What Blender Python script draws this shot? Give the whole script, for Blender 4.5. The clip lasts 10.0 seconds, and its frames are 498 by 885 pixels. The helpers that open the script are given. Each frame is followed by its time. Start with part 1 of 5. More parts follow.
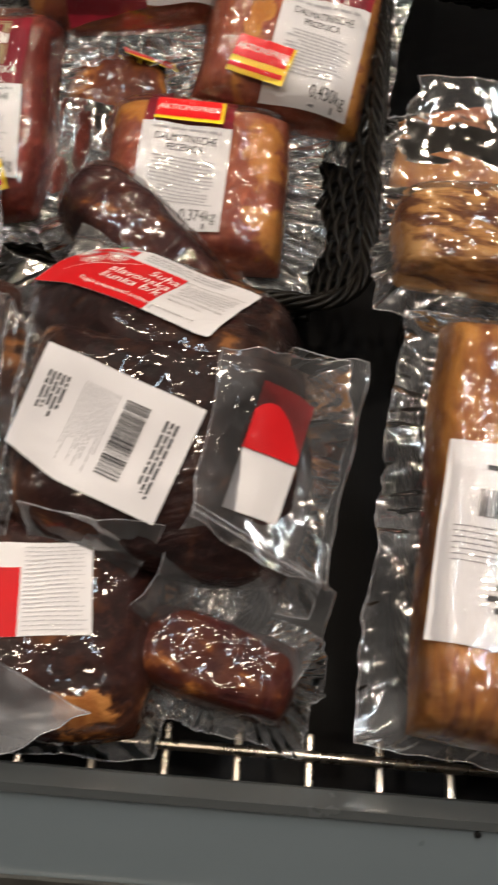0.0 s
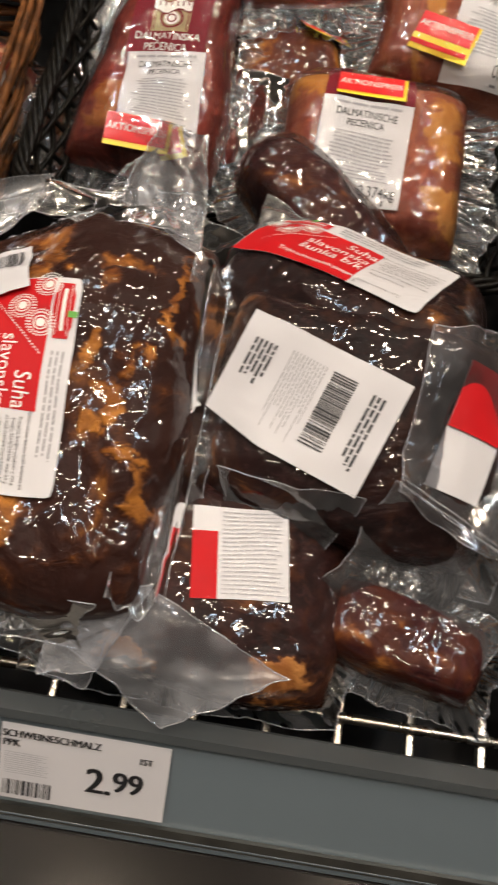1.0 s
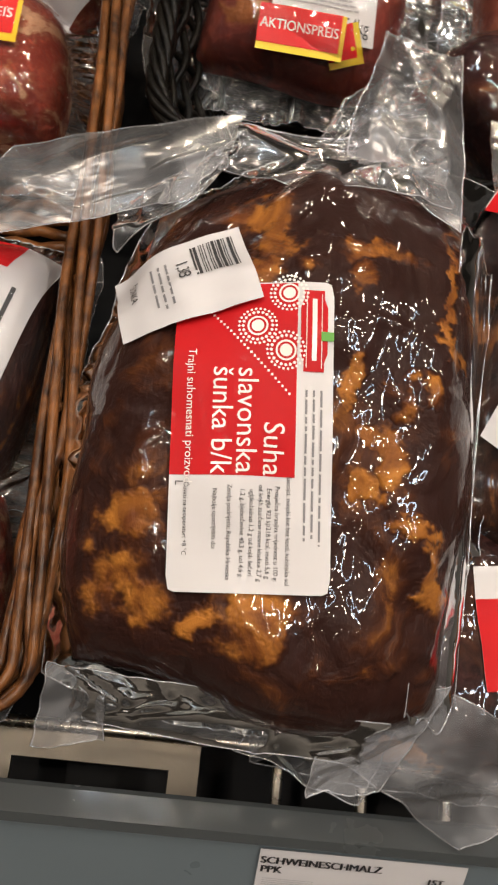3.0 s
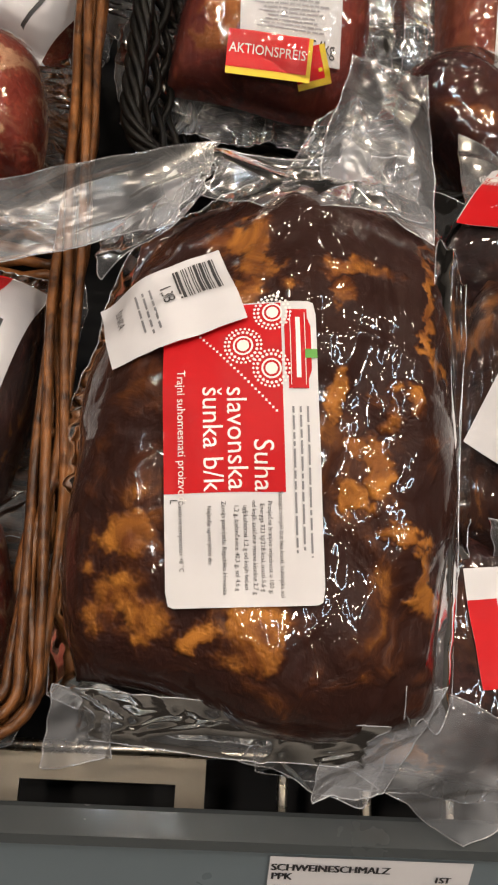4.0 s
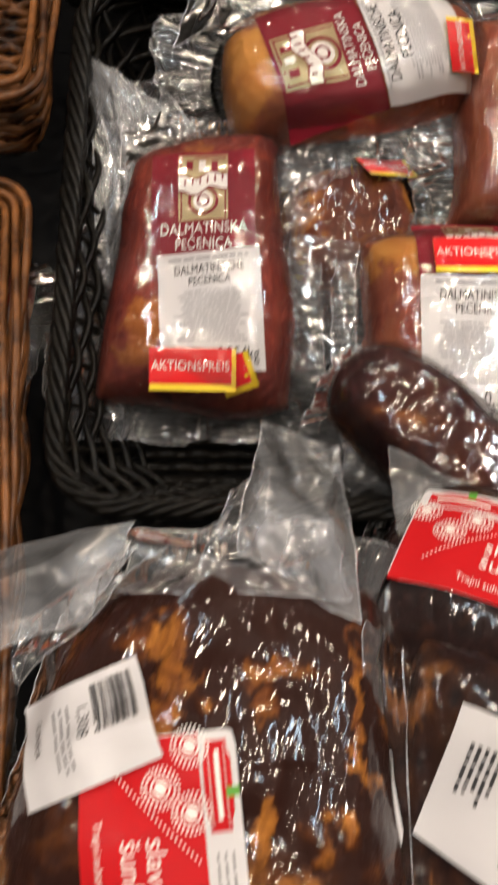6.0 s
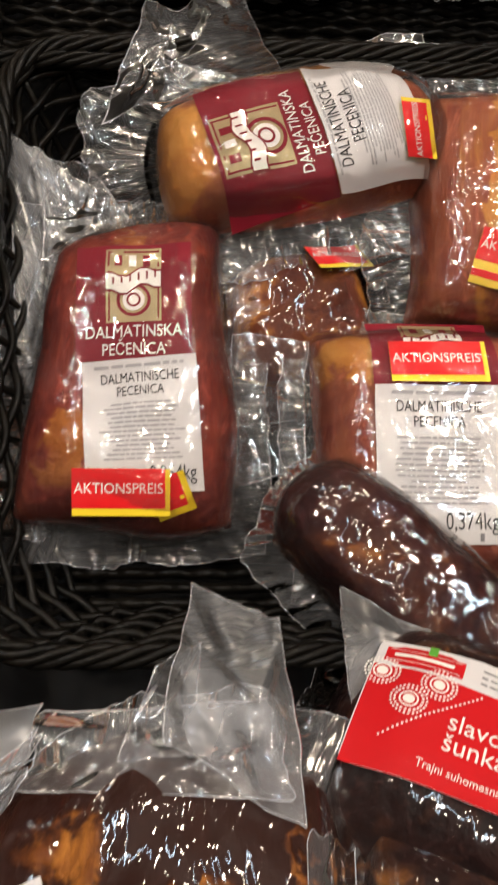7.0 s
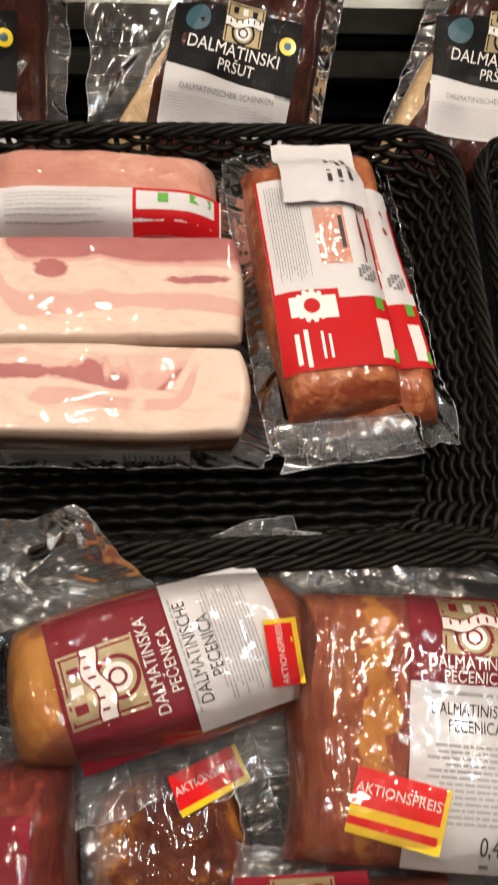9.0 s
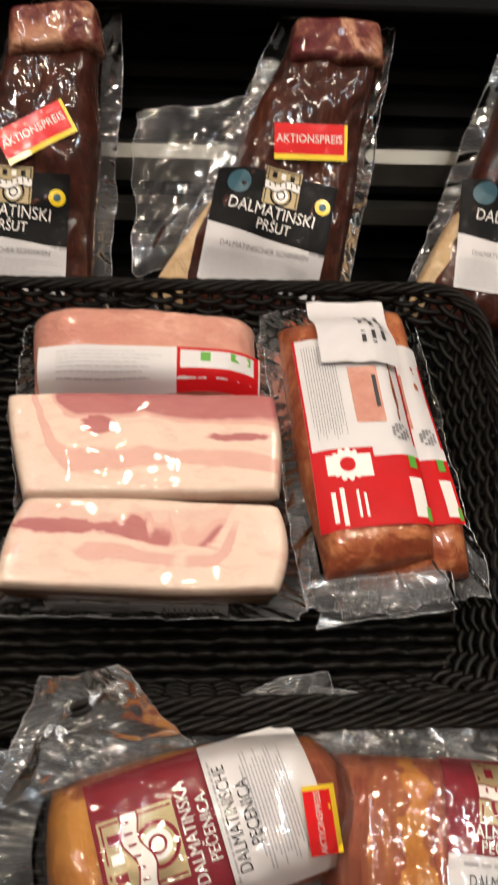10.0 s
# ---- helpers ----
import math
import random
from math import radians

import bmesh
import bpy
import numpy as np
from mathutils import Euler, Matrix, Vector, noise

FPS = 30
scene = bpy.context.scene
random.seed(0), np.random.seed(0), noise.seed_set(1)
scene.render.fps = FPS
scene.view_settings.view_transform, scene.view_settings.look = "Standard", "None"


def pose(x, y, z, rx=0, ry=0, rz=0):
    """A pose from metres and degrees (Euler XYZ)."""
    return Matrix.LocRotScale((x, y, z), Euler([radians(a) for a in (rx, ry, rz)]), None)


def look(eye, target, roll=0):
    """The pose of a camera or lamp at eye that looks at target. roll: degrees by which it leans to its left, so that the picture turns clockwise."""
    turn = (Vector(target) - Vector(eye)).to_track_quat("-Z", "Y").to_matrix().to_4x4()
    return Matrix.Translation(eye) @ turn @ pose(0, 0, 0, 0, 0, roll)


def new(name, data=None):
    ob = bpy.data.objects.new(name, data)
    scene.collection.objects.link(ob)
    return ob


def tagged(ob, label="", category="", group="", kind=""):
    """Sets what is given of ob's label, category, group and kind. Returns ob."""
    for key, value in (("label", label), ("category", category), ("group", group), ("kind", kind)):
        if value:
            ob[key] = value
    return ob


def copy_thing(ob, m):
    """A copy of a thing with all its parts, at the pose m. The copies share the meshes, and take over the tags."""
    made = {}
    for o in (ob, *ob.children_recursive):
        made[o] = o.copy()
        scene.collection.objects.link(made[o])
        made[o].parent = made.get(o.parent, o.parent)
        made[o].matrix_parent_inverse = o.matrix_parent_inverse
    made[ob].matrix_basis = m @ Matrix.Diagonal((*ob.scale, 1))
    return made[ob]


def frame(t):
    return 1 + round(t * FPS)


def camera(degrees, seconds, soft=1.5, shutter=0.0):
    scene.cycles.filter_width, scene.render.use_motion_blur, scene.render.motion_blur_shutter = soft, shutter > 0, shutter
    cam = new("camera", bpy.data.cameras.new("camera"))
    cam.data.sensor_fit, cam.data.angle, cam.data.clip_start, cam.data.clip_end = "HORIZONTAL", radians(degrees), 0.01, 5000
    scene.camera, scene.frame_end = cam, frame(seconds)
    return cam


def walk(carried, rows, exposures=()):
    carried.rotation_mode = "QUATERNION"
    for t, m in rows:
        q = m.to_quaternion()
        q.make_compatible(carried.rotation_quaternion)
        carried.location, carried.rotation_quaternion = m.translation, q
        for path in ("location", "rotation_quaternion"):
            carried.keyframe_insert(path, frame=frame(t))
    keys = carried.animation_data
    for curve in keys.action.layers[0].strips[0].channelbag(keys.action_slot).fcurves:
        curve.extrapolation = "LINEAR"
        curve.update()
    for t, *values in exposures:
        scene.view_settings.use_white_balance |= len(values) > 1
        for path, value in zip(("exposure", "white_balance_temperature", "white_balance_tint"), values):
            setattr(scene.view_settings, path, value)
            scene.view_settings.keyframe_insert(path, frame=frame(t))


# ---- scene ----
cam = camera(32.4, 10.0, soft=2.1, shutter=0.5)
PATH = [
    (0, (0.024, 0.014, 1.353), (0.024, 1.578, 0.107), 6.9),
    (0.5, (-0.017, 0.002, 1.346), (-0.079, 1.56, 0.093), 7.5),
    (1, (-0.051, 0.001, 1.339), (-0.151, 1.536, 0.061), 8.1),
    (1.5, (-0.089, 0.031, 1.344), (-0.244, 1.527, 0.025), 9.4),
    (2, (-0.127, 0.095, 1.335), (-0.274, 1.511, -0.07), 14.2),
    (2.5, (-0.161, 0.12, 1.331), (-0.281, 1.484, -0.127), 15.0),
    (3, (-0.193, 0.113, 1.317), (-0.153, 1.414, -0.201), 9.7),
    (4.5, (-0.198, 0.108, 1.328), (-0.107, 1.437, -0.164), 6.8),
    (5, (-0.205, 0.106, 1.329), (-0.113, 1.404, -0.189), 3.5),
    (5.5, (-0.196, 0.144, 1.363), (-0.127, 1.47, -0.133), 2.7),
    (6, (-0.163, 0.216, 1.406), (-0.147, 1.634, -0.004), 1.0),
    (6.2, (-0.156, 0.234, 1.409), (-0.14, 1.668, 0.016), 1.2),
    (7.3, (-0.146, 0.305, 1.416), (-0.019, 1.744, 0.033), 3.6),
    (7.5, (-0.138, 0.32, 1.428), (-0.007, 1.782, 0.069), 3.5),
    (8, (-0.115, 0.378, 1.488), (0.005, 1.909, 0.207), 1.8),
    (8.5, (-0.097, 0.407, 1.517), (0.049, 2.028, 0.354), 1.3),
    (9, (-0.091, 0.421, 1.532), (0.064, 2.085, 0.432), 1.8),
    (9.5, (-0.094, 0.427, 1.549), (0.048, 2.141, 0.528), 1.8),
    (10, (-0.107, 0.43, 1.576), (0.025, 2.188, 0.633), 2.2),
]
walk(cam, [(t, look(eye, target, roll)) for t, eye, target, roll in PATH])

# ---- world, lamps, exposure ----
world = bpy.data.worlds.new("store_air")
world.use_nodes = True
scene.world = world
bg = world.node_tree.nodes["Background"]
bg.inputs[0].default_value = (0.55, 0.56, 0.60, 1)
bg.inputs[1].default_value = 0.01
scene.view_settings.exposure = -0.22
GLOW = bpy.data.materials.new("lamp_lens")
GLOW.use_nodes = True
GLOW.node_tree.nodes["Principled BSDF"].inputs["Emission Color"].default_value = (1.0, 0.82, 0.62, 1)
GLOW.node_tree.nodes["Principled BSDF"].inputs["Emission Strength"].default_value = 170.0


def lamp(name, eye, target, size, size_y, power, color):
    data = bpy.data.lights.new(name, "AREA")
    data.shape, data.size, data.size_y, data.energy, data.color = "RECTANGLE", size, size_y, power, color
    ob = new(name, data)
    ob.matrix_world = look(eye, target)
    return ob


WARM, COOL = (1.0, 0.82, 0.64), (0.70, 0.86, 1.0)
# the shop's rows of ceiling spots, of which the two nearest are the strongest, and its long tubes
for x, y, power in ((-0.75, -0.45, 11.0), (0.60, -0.30, 11.0), (-0.1, -1.5, 7.0), (-1.3, 0.5, 6.0), (1.3, 0.7, 6.0)):
    lamp("ceiling_spot_lamp", (x, y, 3.0), (x * 0.3, 0.55, 1.1), 0.09, 0.09, power, WARM)
for x in (-0.85, 0.75):
    lamp("ceiling_tube_lamp", (x, -0.2, 3.1), (x, -0.2, 1.1), 0.04, 1.5, 9.0, COOL)


# ---- materials ----
class Nodes:
    """Short hand for a node material."""

    def __init__(self, name):
        self.m = bpy.data.materials.new(name)
        self.m.use_nodes = True
        self.t = self.m.node_tree
        self.b = self.t.nodes["Principled BSDF"]
        self.out = self.t.nodes["Material Output"]
        self.co = self.add("ShaderNodeTexCoord").outputs["Object"]

    def add(self, kind, **values):
        n = self.t.nodes.new(kind)
        for k, v in values.items():
            self.put(n.inputs[k], v)
        return n

    def put(self, socket, v):
        if isinstance(v, bpy.types.NodeSocket):
            self.t.links.new(v, socket)
        elif isinstance(v, tuple) and len(v) == 3 and socket.type == "RGBA":
            socket.default_value = (*v, 1)
        else:
            socket.default_value = v

    def set(self, **values):
        for k, v in values.items():
            self.put(self.b.inputs[k.replace("_", " ")], v)

    def noise(self, scale, detail=4.0, rough=0.55, warp=0.0, stretch=(1, 1, 1), shift=None):
        mp = self.add("ShaderNodeMapping", Vector=self.co if shift is None else shift, Scale=stretch)
        n = self.add("ShaderNodeTexNoise", Vector=mp.outputs[0], Scale=scale, Detail=detail, Roughness=rough, Distortion=warp)
        return n.outputs[0]

    def ridges(self, scale, stretch=(1, 1, 1), shift=None):
        """Sharp creases that run into one another, with slack between them."""
        mp = self.add("ShaderNodeMapping", Vector=self.co if shift is None else shift, Scale=stretch)
        n = self.t.nodes.new("ShaderNodeTexNoise")
        n.noise_type = "RIDGED_MULTIFRACTAL"
        n.normalize = True
        for key, v in (("Vector", mp.outputs[0]), ("Scale", scale), ("Detail", 1.6), ("Roughness", 0.45), ("Distortion", 0.35)):
            self.put(n.inputs[key], v)
        return n.outputs[0]

    def moved(self):
        """Object coordinates shifted by a random amount for each object."""
        info = self.add("ShaderNodeObjectInfo")
        mul = self.add("ShaderNodeMath", **{})
        mul.operation = "MULTIPLY"
        self.put(mul.inputs[0], info.outputs["Random"])
        mul.inputs[1].default_value = 7.0
        v = self.add("ShaderNodeVectorMath")
        self.put(v.inputs[0], self.co)
        self.put(v.inputs[1], mul.outputs[0])
        return v.outputs[0]

    def ramp(self, fac, lo, hi, a=(0, 0, 0), b=(1, 1, 1)):
        r = self.add("ShaderNodeValToRGB", Fac=fac)
        e = r.color_ramp.elements
        e[0].position, e[1].position = lo, hi
        e[0].color, e[1].color = (*a, 1), (*b, 1)
        return r.outputs[0]

    def mix(self, fac, a, b):
        n = self.t.nodes.new("ShaderNodeMix")
        n.data_type = "RGBA"
        self.put(n.inputs[0], fac)
        self.put(n.inputs[6], a)
        self.put(n.inputs[7], b)
        return n.outputs[2]

    def patches(self, co, scale, lo, hi, least=0.12):
        """Where the film is wrinkled and where it lies smooth."""
        return self.ramp(self.noise(scale, 2.0, 0.5, 0.6, (1, 1, 1), co), lo, hi, (least,) * 3, (1.0,) * 3)

    def bump(self, height, distance, strength=1.0, normal=None):
        n = self.add("ShaderNodeBump", Height=height, Distance=distance, Strength=strength)
        if normal is not None:
            self.put(n.inputs["Normal"], normal)
        return n.outputs[0]


def meat(name, lean, lean2, fat, fat2, cut=0.55, size=16.0, stretch=(1, 1, 1), soft=0.05, grain=160.0, gloss=1.0, crinkle=0.0012, grain_stretch=(1, 1, 1), lobes=0.35, spots=()):
    """Cured meat seen through a shrunk film: two tones of lean, two of fat, and a wrinkled glossy skin."""
    k = Nodes(name)
    co = k.moved()
    big = k.noise(size, 4.0, 0.55, 1.4, stretch, co)
    small = k.noise(size * 3.1, 4.0, 0.6, 1.2, stretch, co)
    patch = k.add("ShaderNodeMix")
    k.put(patch.inputs[0], lobes)
    k.put(patch.inputs[2], big)
    k.put(patch.inputs[3], small)
    field = patch.outputs[0]
    if spots:
        # fat that lies at known places on the piece, with a ragged outline
        wv = k.add("ShaderNodeTexNoise", Vector=co, Scale=42.0, Detail=4.0, Roughness=0.6).outputs["Color"]
        off = k.add("ShaderNodeVectorMath")
        off.operation = "MULTIPLY_ADD"
        k.put(off.inputs[0], wv)
        off.inputs[1].default_value, off.inputs[2].default_value = (0.048, 0.048, 0.0), (-0.024, -0.024, 0.0)
        moved = k.add("ShaderNodeVectorMath")
        k.put(moved.inputs[0], k.co)
        k.put(moved.inputs[1], off.outputs[0])
        for sx, sy, rx, ry in spots:
            mp = k.add("ShaderNodeMapping", Vector=moved.outputs[0], Location=(-sx / rx, -sy / ry, 0), Scale=(1 / rx, 1 / ry, 0))
            ln = k.add("ShaderNodeVectorMath")
            ln.operation = "LENGTH"
            k.put(ln.inputs[0], mp.outputs[0])
            mr = k.add("ShaderNodeMapRange", Value=ln.outputs["Value"])
            mr.inputs[1].default_value, mr.inputs[2].default_value, mr.inputs[3].default_value, mr.inputs[4].default_value = 0.5, 1.3, cut + 0.12, cut - 0.14
            mx = k.add("ShaderNodeMath")
            mx.operation = "MAXIMUM"
            k.put(mx.inputs[0], field)
            k.put(mx.inputs[1], mr.outputs[0])
            field = mx.outputs[0]
    mask = k.ramp(field, cut - soft, cut + soft)
    fine = k.noise(grain, 5.0, 0.65, 0.6, grain_stretch, co)
    mid = k.noise(38.0, 4.0, 0.6, 0.8, (1, 1, 1), co)
    leanc = k.mix(k.ramp(mid, 0.38, 0.66), lean, lean2)
    leanc = k.mix(k.ramp(fine, 0.52, 0.78), leanc, tuple(min(1, c * 1.9 + 0.004) for c in lean2))
    # dark fibre streaks, with the shade of skin wrinkles put into the colour too
    wrinkle_streak = k.ridges(38.0, tuple(0.4 + 0.6 * g for g in grain_stretch), co)
    leanc = k.mix(k.ramp(wrinkle_streak, 0.50, 0.85), leanc, tuple(c * 0.40 for c in lean))
    leanc = k.mix(k.ramp(k.noise(85.0, 3.0, 0.6, 0.5, grain_stretch, co), 0.54, 0.72), leanc, tuple(a * 0.9 + b * 0.10 for a, b in zip(lean2, fat2)))
    fatc = k.mix(k.ramp(k.noise(46.0, 4.0, 0.6, 1.0, (1, 1, 1), co), 0.36, 0.64), fat, fat2)
    fatc = k.mix(k.ramp(field, cut - 0.04, cut + 0.03), fat2, fatc)
    rim = k.ramp(field, cut - soft * 3.0, cut - soft)
    leanc = k.mix(rim, leanc, tuple(a * 0.75 + b * 0.14 for a, b in zip(lean2, fat2)))
    k.set(Base_Color=k.mix(mask, leanc, fatc), Roughness=k.ramp(fine, 0.3, 0.8, (0.40,) * 3, (0.65,) * 3), Specular_IOR_Level=0.15)
    low = k.bump(fine, 0.0012, 0.5)
    k.set(Normal=k.bump(field, 0.010, 0.5, k.bump(mid, 0.004, 0.5, low)))
    # the film drawn tight over it: sharp little pleats where it gathers, smooth between
    pleat = k.ridges(120.0, (1.3, 0.5, 1), co)
    pleat2 = k.ridges(330.0, (1, 0.5, 1), co)
    swell = k.noise(70.0, 1.0, 0.4, 0.6, (1, 1, 1), co)
    nrm = k.bump(pleat2, crinkle * 0.16, k.patches(co, 17.0, 0.42, 0.62, 0.10), k.bump(pleat, crinkle * 0.42, k.patches(co, 11.0, 0.40, 0.62, 0.15), k.bump(swell, crinkle * 0.28, 0.8)))
    k.set(Coat_Weight=gloss, Coat_Roughness=0.035, Coat_IOR=1.5, Coat_Normal=nrm)
    return k.m


def paint(name, color, rough=0.45, metal=0.0, coat=0.0, vary=0.06, scale=60.0, relief=0.0004, wrinkle=0.0):
    """Printed paper, lacquer or metal with slight unevenness."""
    k = Nodes(name)
    n = k.noise(scale, 4.0)
    k.set(Base_Color=k.mix(n, tuple(max(0, c * (1 - vary)) for c in color), tuple(min(1, c * (1 + vary)) for c in color)), Metallic=metal)
    k.set(Roughness=k.ramp(n, 0.2, 0.8, (max(0.03, rough * 0.8),) * 3, (min(1, rough * 1.2),) * 3))
    if relief:
        k.set(Normal=k.bump(n, relief, 0.6))
    if coat:
        k.set(Coat_Weight=coat, Coat_Roughness=0.14)
        if wrinkle:
            k.set(Coat_Normal=k.bump(k.noise(70.0, 3.0, 0.5, 2.0), wrinkle, 0.9))
    return k.m


def clear_film(name, haze, tint=(0.95, 0.96, 0.97), rough=0.10, wrinkle=0.002, gain=1.5):
    """Thin clear plastic: lets light straight through, mirrors at its surface, with a faint milky haze."""
    k = Nodes(name)
    co = k.moved()
    n = k.noise(26.0, 1.0, 0.4, 0.8, (1, 1, 1), co)
    n2 = k.ridges(42.0, (1, 0.6, 1), co)
    nrm = k.bump(n2, wrinkle, k.patches(co, 20.0, 0.44, 0.66, 0.05), k.bump(n, wrinkle * 2.0, 0.9))
    clear = k.add("ShaderNodeBsdfTransparent", Color=tint)
    shine = k.add("ShaderNodeBsdfGlossy", Color=(1, 1, 1), Roughness=rough, Normal=nrm)
    milk = k.add("ShaderNodeBsdfDiffuse", Color=(0.74, 0.76, 0.82))
    base = k.add("ShaderNodeMixShader")
    k.put(base.inputs[0], k.ramp(k.noise(22.0, 3.0, 0.55, 1.0, (1, 1, 1), co), 0.40, 0.72, (haze * 0.45,) * 3, (haze * 1.7,) * 3))
    k.put(base.inputs[1], clear.outputs[0])
    k.put(base.inputs[2], milk.outputs[0])
    fr = k.add("ShaderNodeFresnel", IOR=1.55, Normal=nrm)
    mul = k.add("ShaderNodeMath")
    mul.operation = "MULTIPLY_ADD"
    k.put(mul.inputs[0], fr.outputs[0])
    mul.inputs[1].default_value, mul.inputs[2].default_value = gain, 0.02 * gain
    mul.use_clamp = True
    top = k.add("ShaderNodeMixShader", Fac=mul.outputs[0])
    k.put(top.inputs[1], base.outputs[0])
    k.put(top.inputs[2], shine.outputs[0])
    k.put(k.out.inputs[0], top.outputs[0])
    return k.m


def cane(name, dark, light, rough, spec=0.25):
    k = Nodes(name)
    co = k.moved()
    n = k.noise(55.0, 5.0, 0.6, 0.8, (1, 1, 1), co)
    f = k.noise(420.0, 3.0, 0.6, 0.3, (1, 0.25, 1), co)
    k.set(Base_Color=k.mix(k.ramp(n, 0.35, 0.72), dark, light), Roughness=rough, Normal=k.bump(f, 0.0006, 0.7, k.bump(n, 0.0012, 0.6)), Coat_Weight=0.05, Coat_Roughness=0.25, Specular_IOR_Level=spec)
    return k.m


HAM = meat("smoked_ham", (0.026, 0.009, 0.008), (0.055, 0.017, 0.013), (0.40, 0.150, 0.022), (0.17, 0.055, 0.014), 0.60, 15.0, (1, 1, 1), 0.022, 210.0, 1.0, 0.0016, (1, 0.30, 1), 0.38)
HAM_DARK = meat("dark_ham", (0.009, 0.0045, 0.005), (0.022, 0.0085, 0.008), (0.28, 0.11, 0.03), (0.16, 0.06, 0.02), 0.625, 13.0, (1, 1, 1), 0.03, 170.0, 1.0, 0.0012, (1, 1, 1), 0.3)
LOIN_GOLD = meat("cured_loin_golden", (0.17, 0.040, 0.016), (0.27, 0.085, 0.028), (0.50, 0.22, 0.050), (0.40, 0.155, 0.034), 0.49, 13.0, (1.3, 0.6, 1), 0.045, 150.0, 1.0, 0.0015, (1, 1, 1), 0.3)
SMOKED = meat("smoked_bacon_slab", (0.17, 0.024, 0.014), (0.25, 0.050, 0.024), (0.54, 0.22, 0.095), (0.40, 0.125, 0.050), 0.52, 34.0, (1, 1, 1), 0.10, 120.0, 0.9, 0.0009)
MARBLED = meat("marbled_bacon_slab", (0.050, 0.016, 0.010), (0.10, 0.030, 0.016), (0.55, 0.32, 0.13), (0.42, 0.20, 0.06), 0.50, 15.0, (0.6, 1.8, 1), 0.03, 140.0, 1.0, 0.0014)
SALAMI = meat("cut_sausage", (0.21, 0.026, 0.016), (0.30, 0.055, 0.030), (0.62, 0.36, 0.22), (0.50, 0.26, 0.15), 0.545, 42.0, (1, 1, 1), 0.03, 160.0, 0.9, 0.0010)
PROSCIUTTO = meat("air_dried_ham", (0.026, 0.008, 0.006), (0.060, 0.016, 0.010), (0.42, 0.24, 0.11), (0.17, 0.055, 0.022), 0.655, 11.0, (1.9, 0.35, 1), 0.035, 140.0, 0.8, 0.0012, (1, 1, 1), 0.25)
CUT = meat("dried_ham_cut", (0.055, 0.008, 0.014), (0.11, 0.018, 0.024), (0.52, 0.29, 0.19), (0.38, 0.16, 0.10), 0.53, 22.0, (1, 1, 1), 0.05, 140.0, 0.8, 0.001)
CREAM = meat("pale_ham_fat", (0.50, 0.33, 0.17), (0.60, 0.43, 0.25), (0.68, 0.52, 0.33), (0.55, 0.36, 0.19), 0.5, 20.0, (1, 1, 1), 0.1, 120.0, 0.8, 0.001)

HAM_A = meat("smoked_ham_fatty", (0.0060, 0.0032, 0.0042), (0.0175, 0.0066, 0.0075), (0.47, 0.180, 0.032), (0.14, 0.042, 0.012), 0.625, 16.0, (1, 1, 1), 0.085, 210.0, 1.0, 0.0013, (1, 0.30, 1), 0.38,
             ((-0.024, 0.079, 0.0173, 0.0082), (-0.012, 0.066, 0.0078, 0.0161), (-0.019, 0.046, 0.0082, 0.0086), (0.022, 0.065, 0.0153, 0.0056), (0.017, 0.052, 0.0073, 0.0065), (0.045, 0.010, 0.0069, 0.0077), (0.037, -0.010, 0.0073, 0.0118), (0.030, -0.026, 0.0065, 0.0118), (0.023, 0.011, 0.0061, 0.0112), (-0.054, -0.043, 0.0127, 0.0108), (-0.048, -0.070, 0.0118, 0.0161), (-0.002, -0.074, 0.0143, 0.0103), (-0.023, -0.076, 0.0092, 0.0065), (0.058, -0.055, 0.0057, 0.0133), (0.047, -0.041, 0.0127, 0.0047), (0.057, 0.051, 0.0029, 0.0301)))
LOIN_DARK = meat("loin_end_dark", (0.024, 0.005, 0.006), (0.048, 0.010, 0.010), (0.42, 0.16, 0.035), (0.25, 0.08, 0.02), 0.60, 17.0, (1, 1, 1), 0.05, 160.0, 1.0, 0.0018, (1, 0.5, 1), 0.35)
HAM_D = meat("dark_ham_fat_foot", (0.012, 0.005, 0.005), (0.030, 0.010, 0.009), (0.46, 0.20, 0.06), (0.24, 0.08, 0.02), 0.625, 13.0, (1, 1, 1), 0.04, 170.0, 1.0, 0.0012, (1, 1, 1), 0.3, ((0.046, -0.043, 0.018, 0.006), (-0.03, -0.046, 0.015, 0.005)))
# dark red and amber, darkened further for the deep shade below the other loins
LOIN_T = meat("loin_end_amber_shaded", (0.040, 0.010, 0.008), (0.095, 0.022, 0.014), (0.40, 0.165, 0.030), (0.24, 0.080, 0.018), 0.53, 19.0, (1, 1, 1), 0.05, 150.0, 1.0, 0.0016, (1, 0.5, 1), 0.35)
SLAB = meat("smoked_slab_streaked", (0.085, 0.022, 0.018), (0.19, 0.060, 0.028), (0.52, 0.245, 0.060), (0.38, 0.150, 0.034), 0.47, 15.0, (1.6, 0.5, 1), 0.06, 140.0, 1.0, 0.0030, (1, 0.5, 1), 0.3)
BROWN = ((0.225, 0.048, 0.028), (0.33, 0.098, 0.050), (0.58, 0.265, 0.060), (0.47, 0.180, 0.040))
LOIN_P = meat("loin_lower_fat", (0.130, 0.019, 0.015), (0.24, 0.042, 0.027), (0.40, 0.14, 0.032), (0.26, 0.075, 0.020), 0.62, 13.0, (1.8, 0.4, 1), 0.035, 150.0, 1.0, 0.0018, (1, 0.4, 1), 0.3, ((-0.036, -0.040, 0.012, 0.022), (-0.004, 0.060, 0.006, 0.014)))
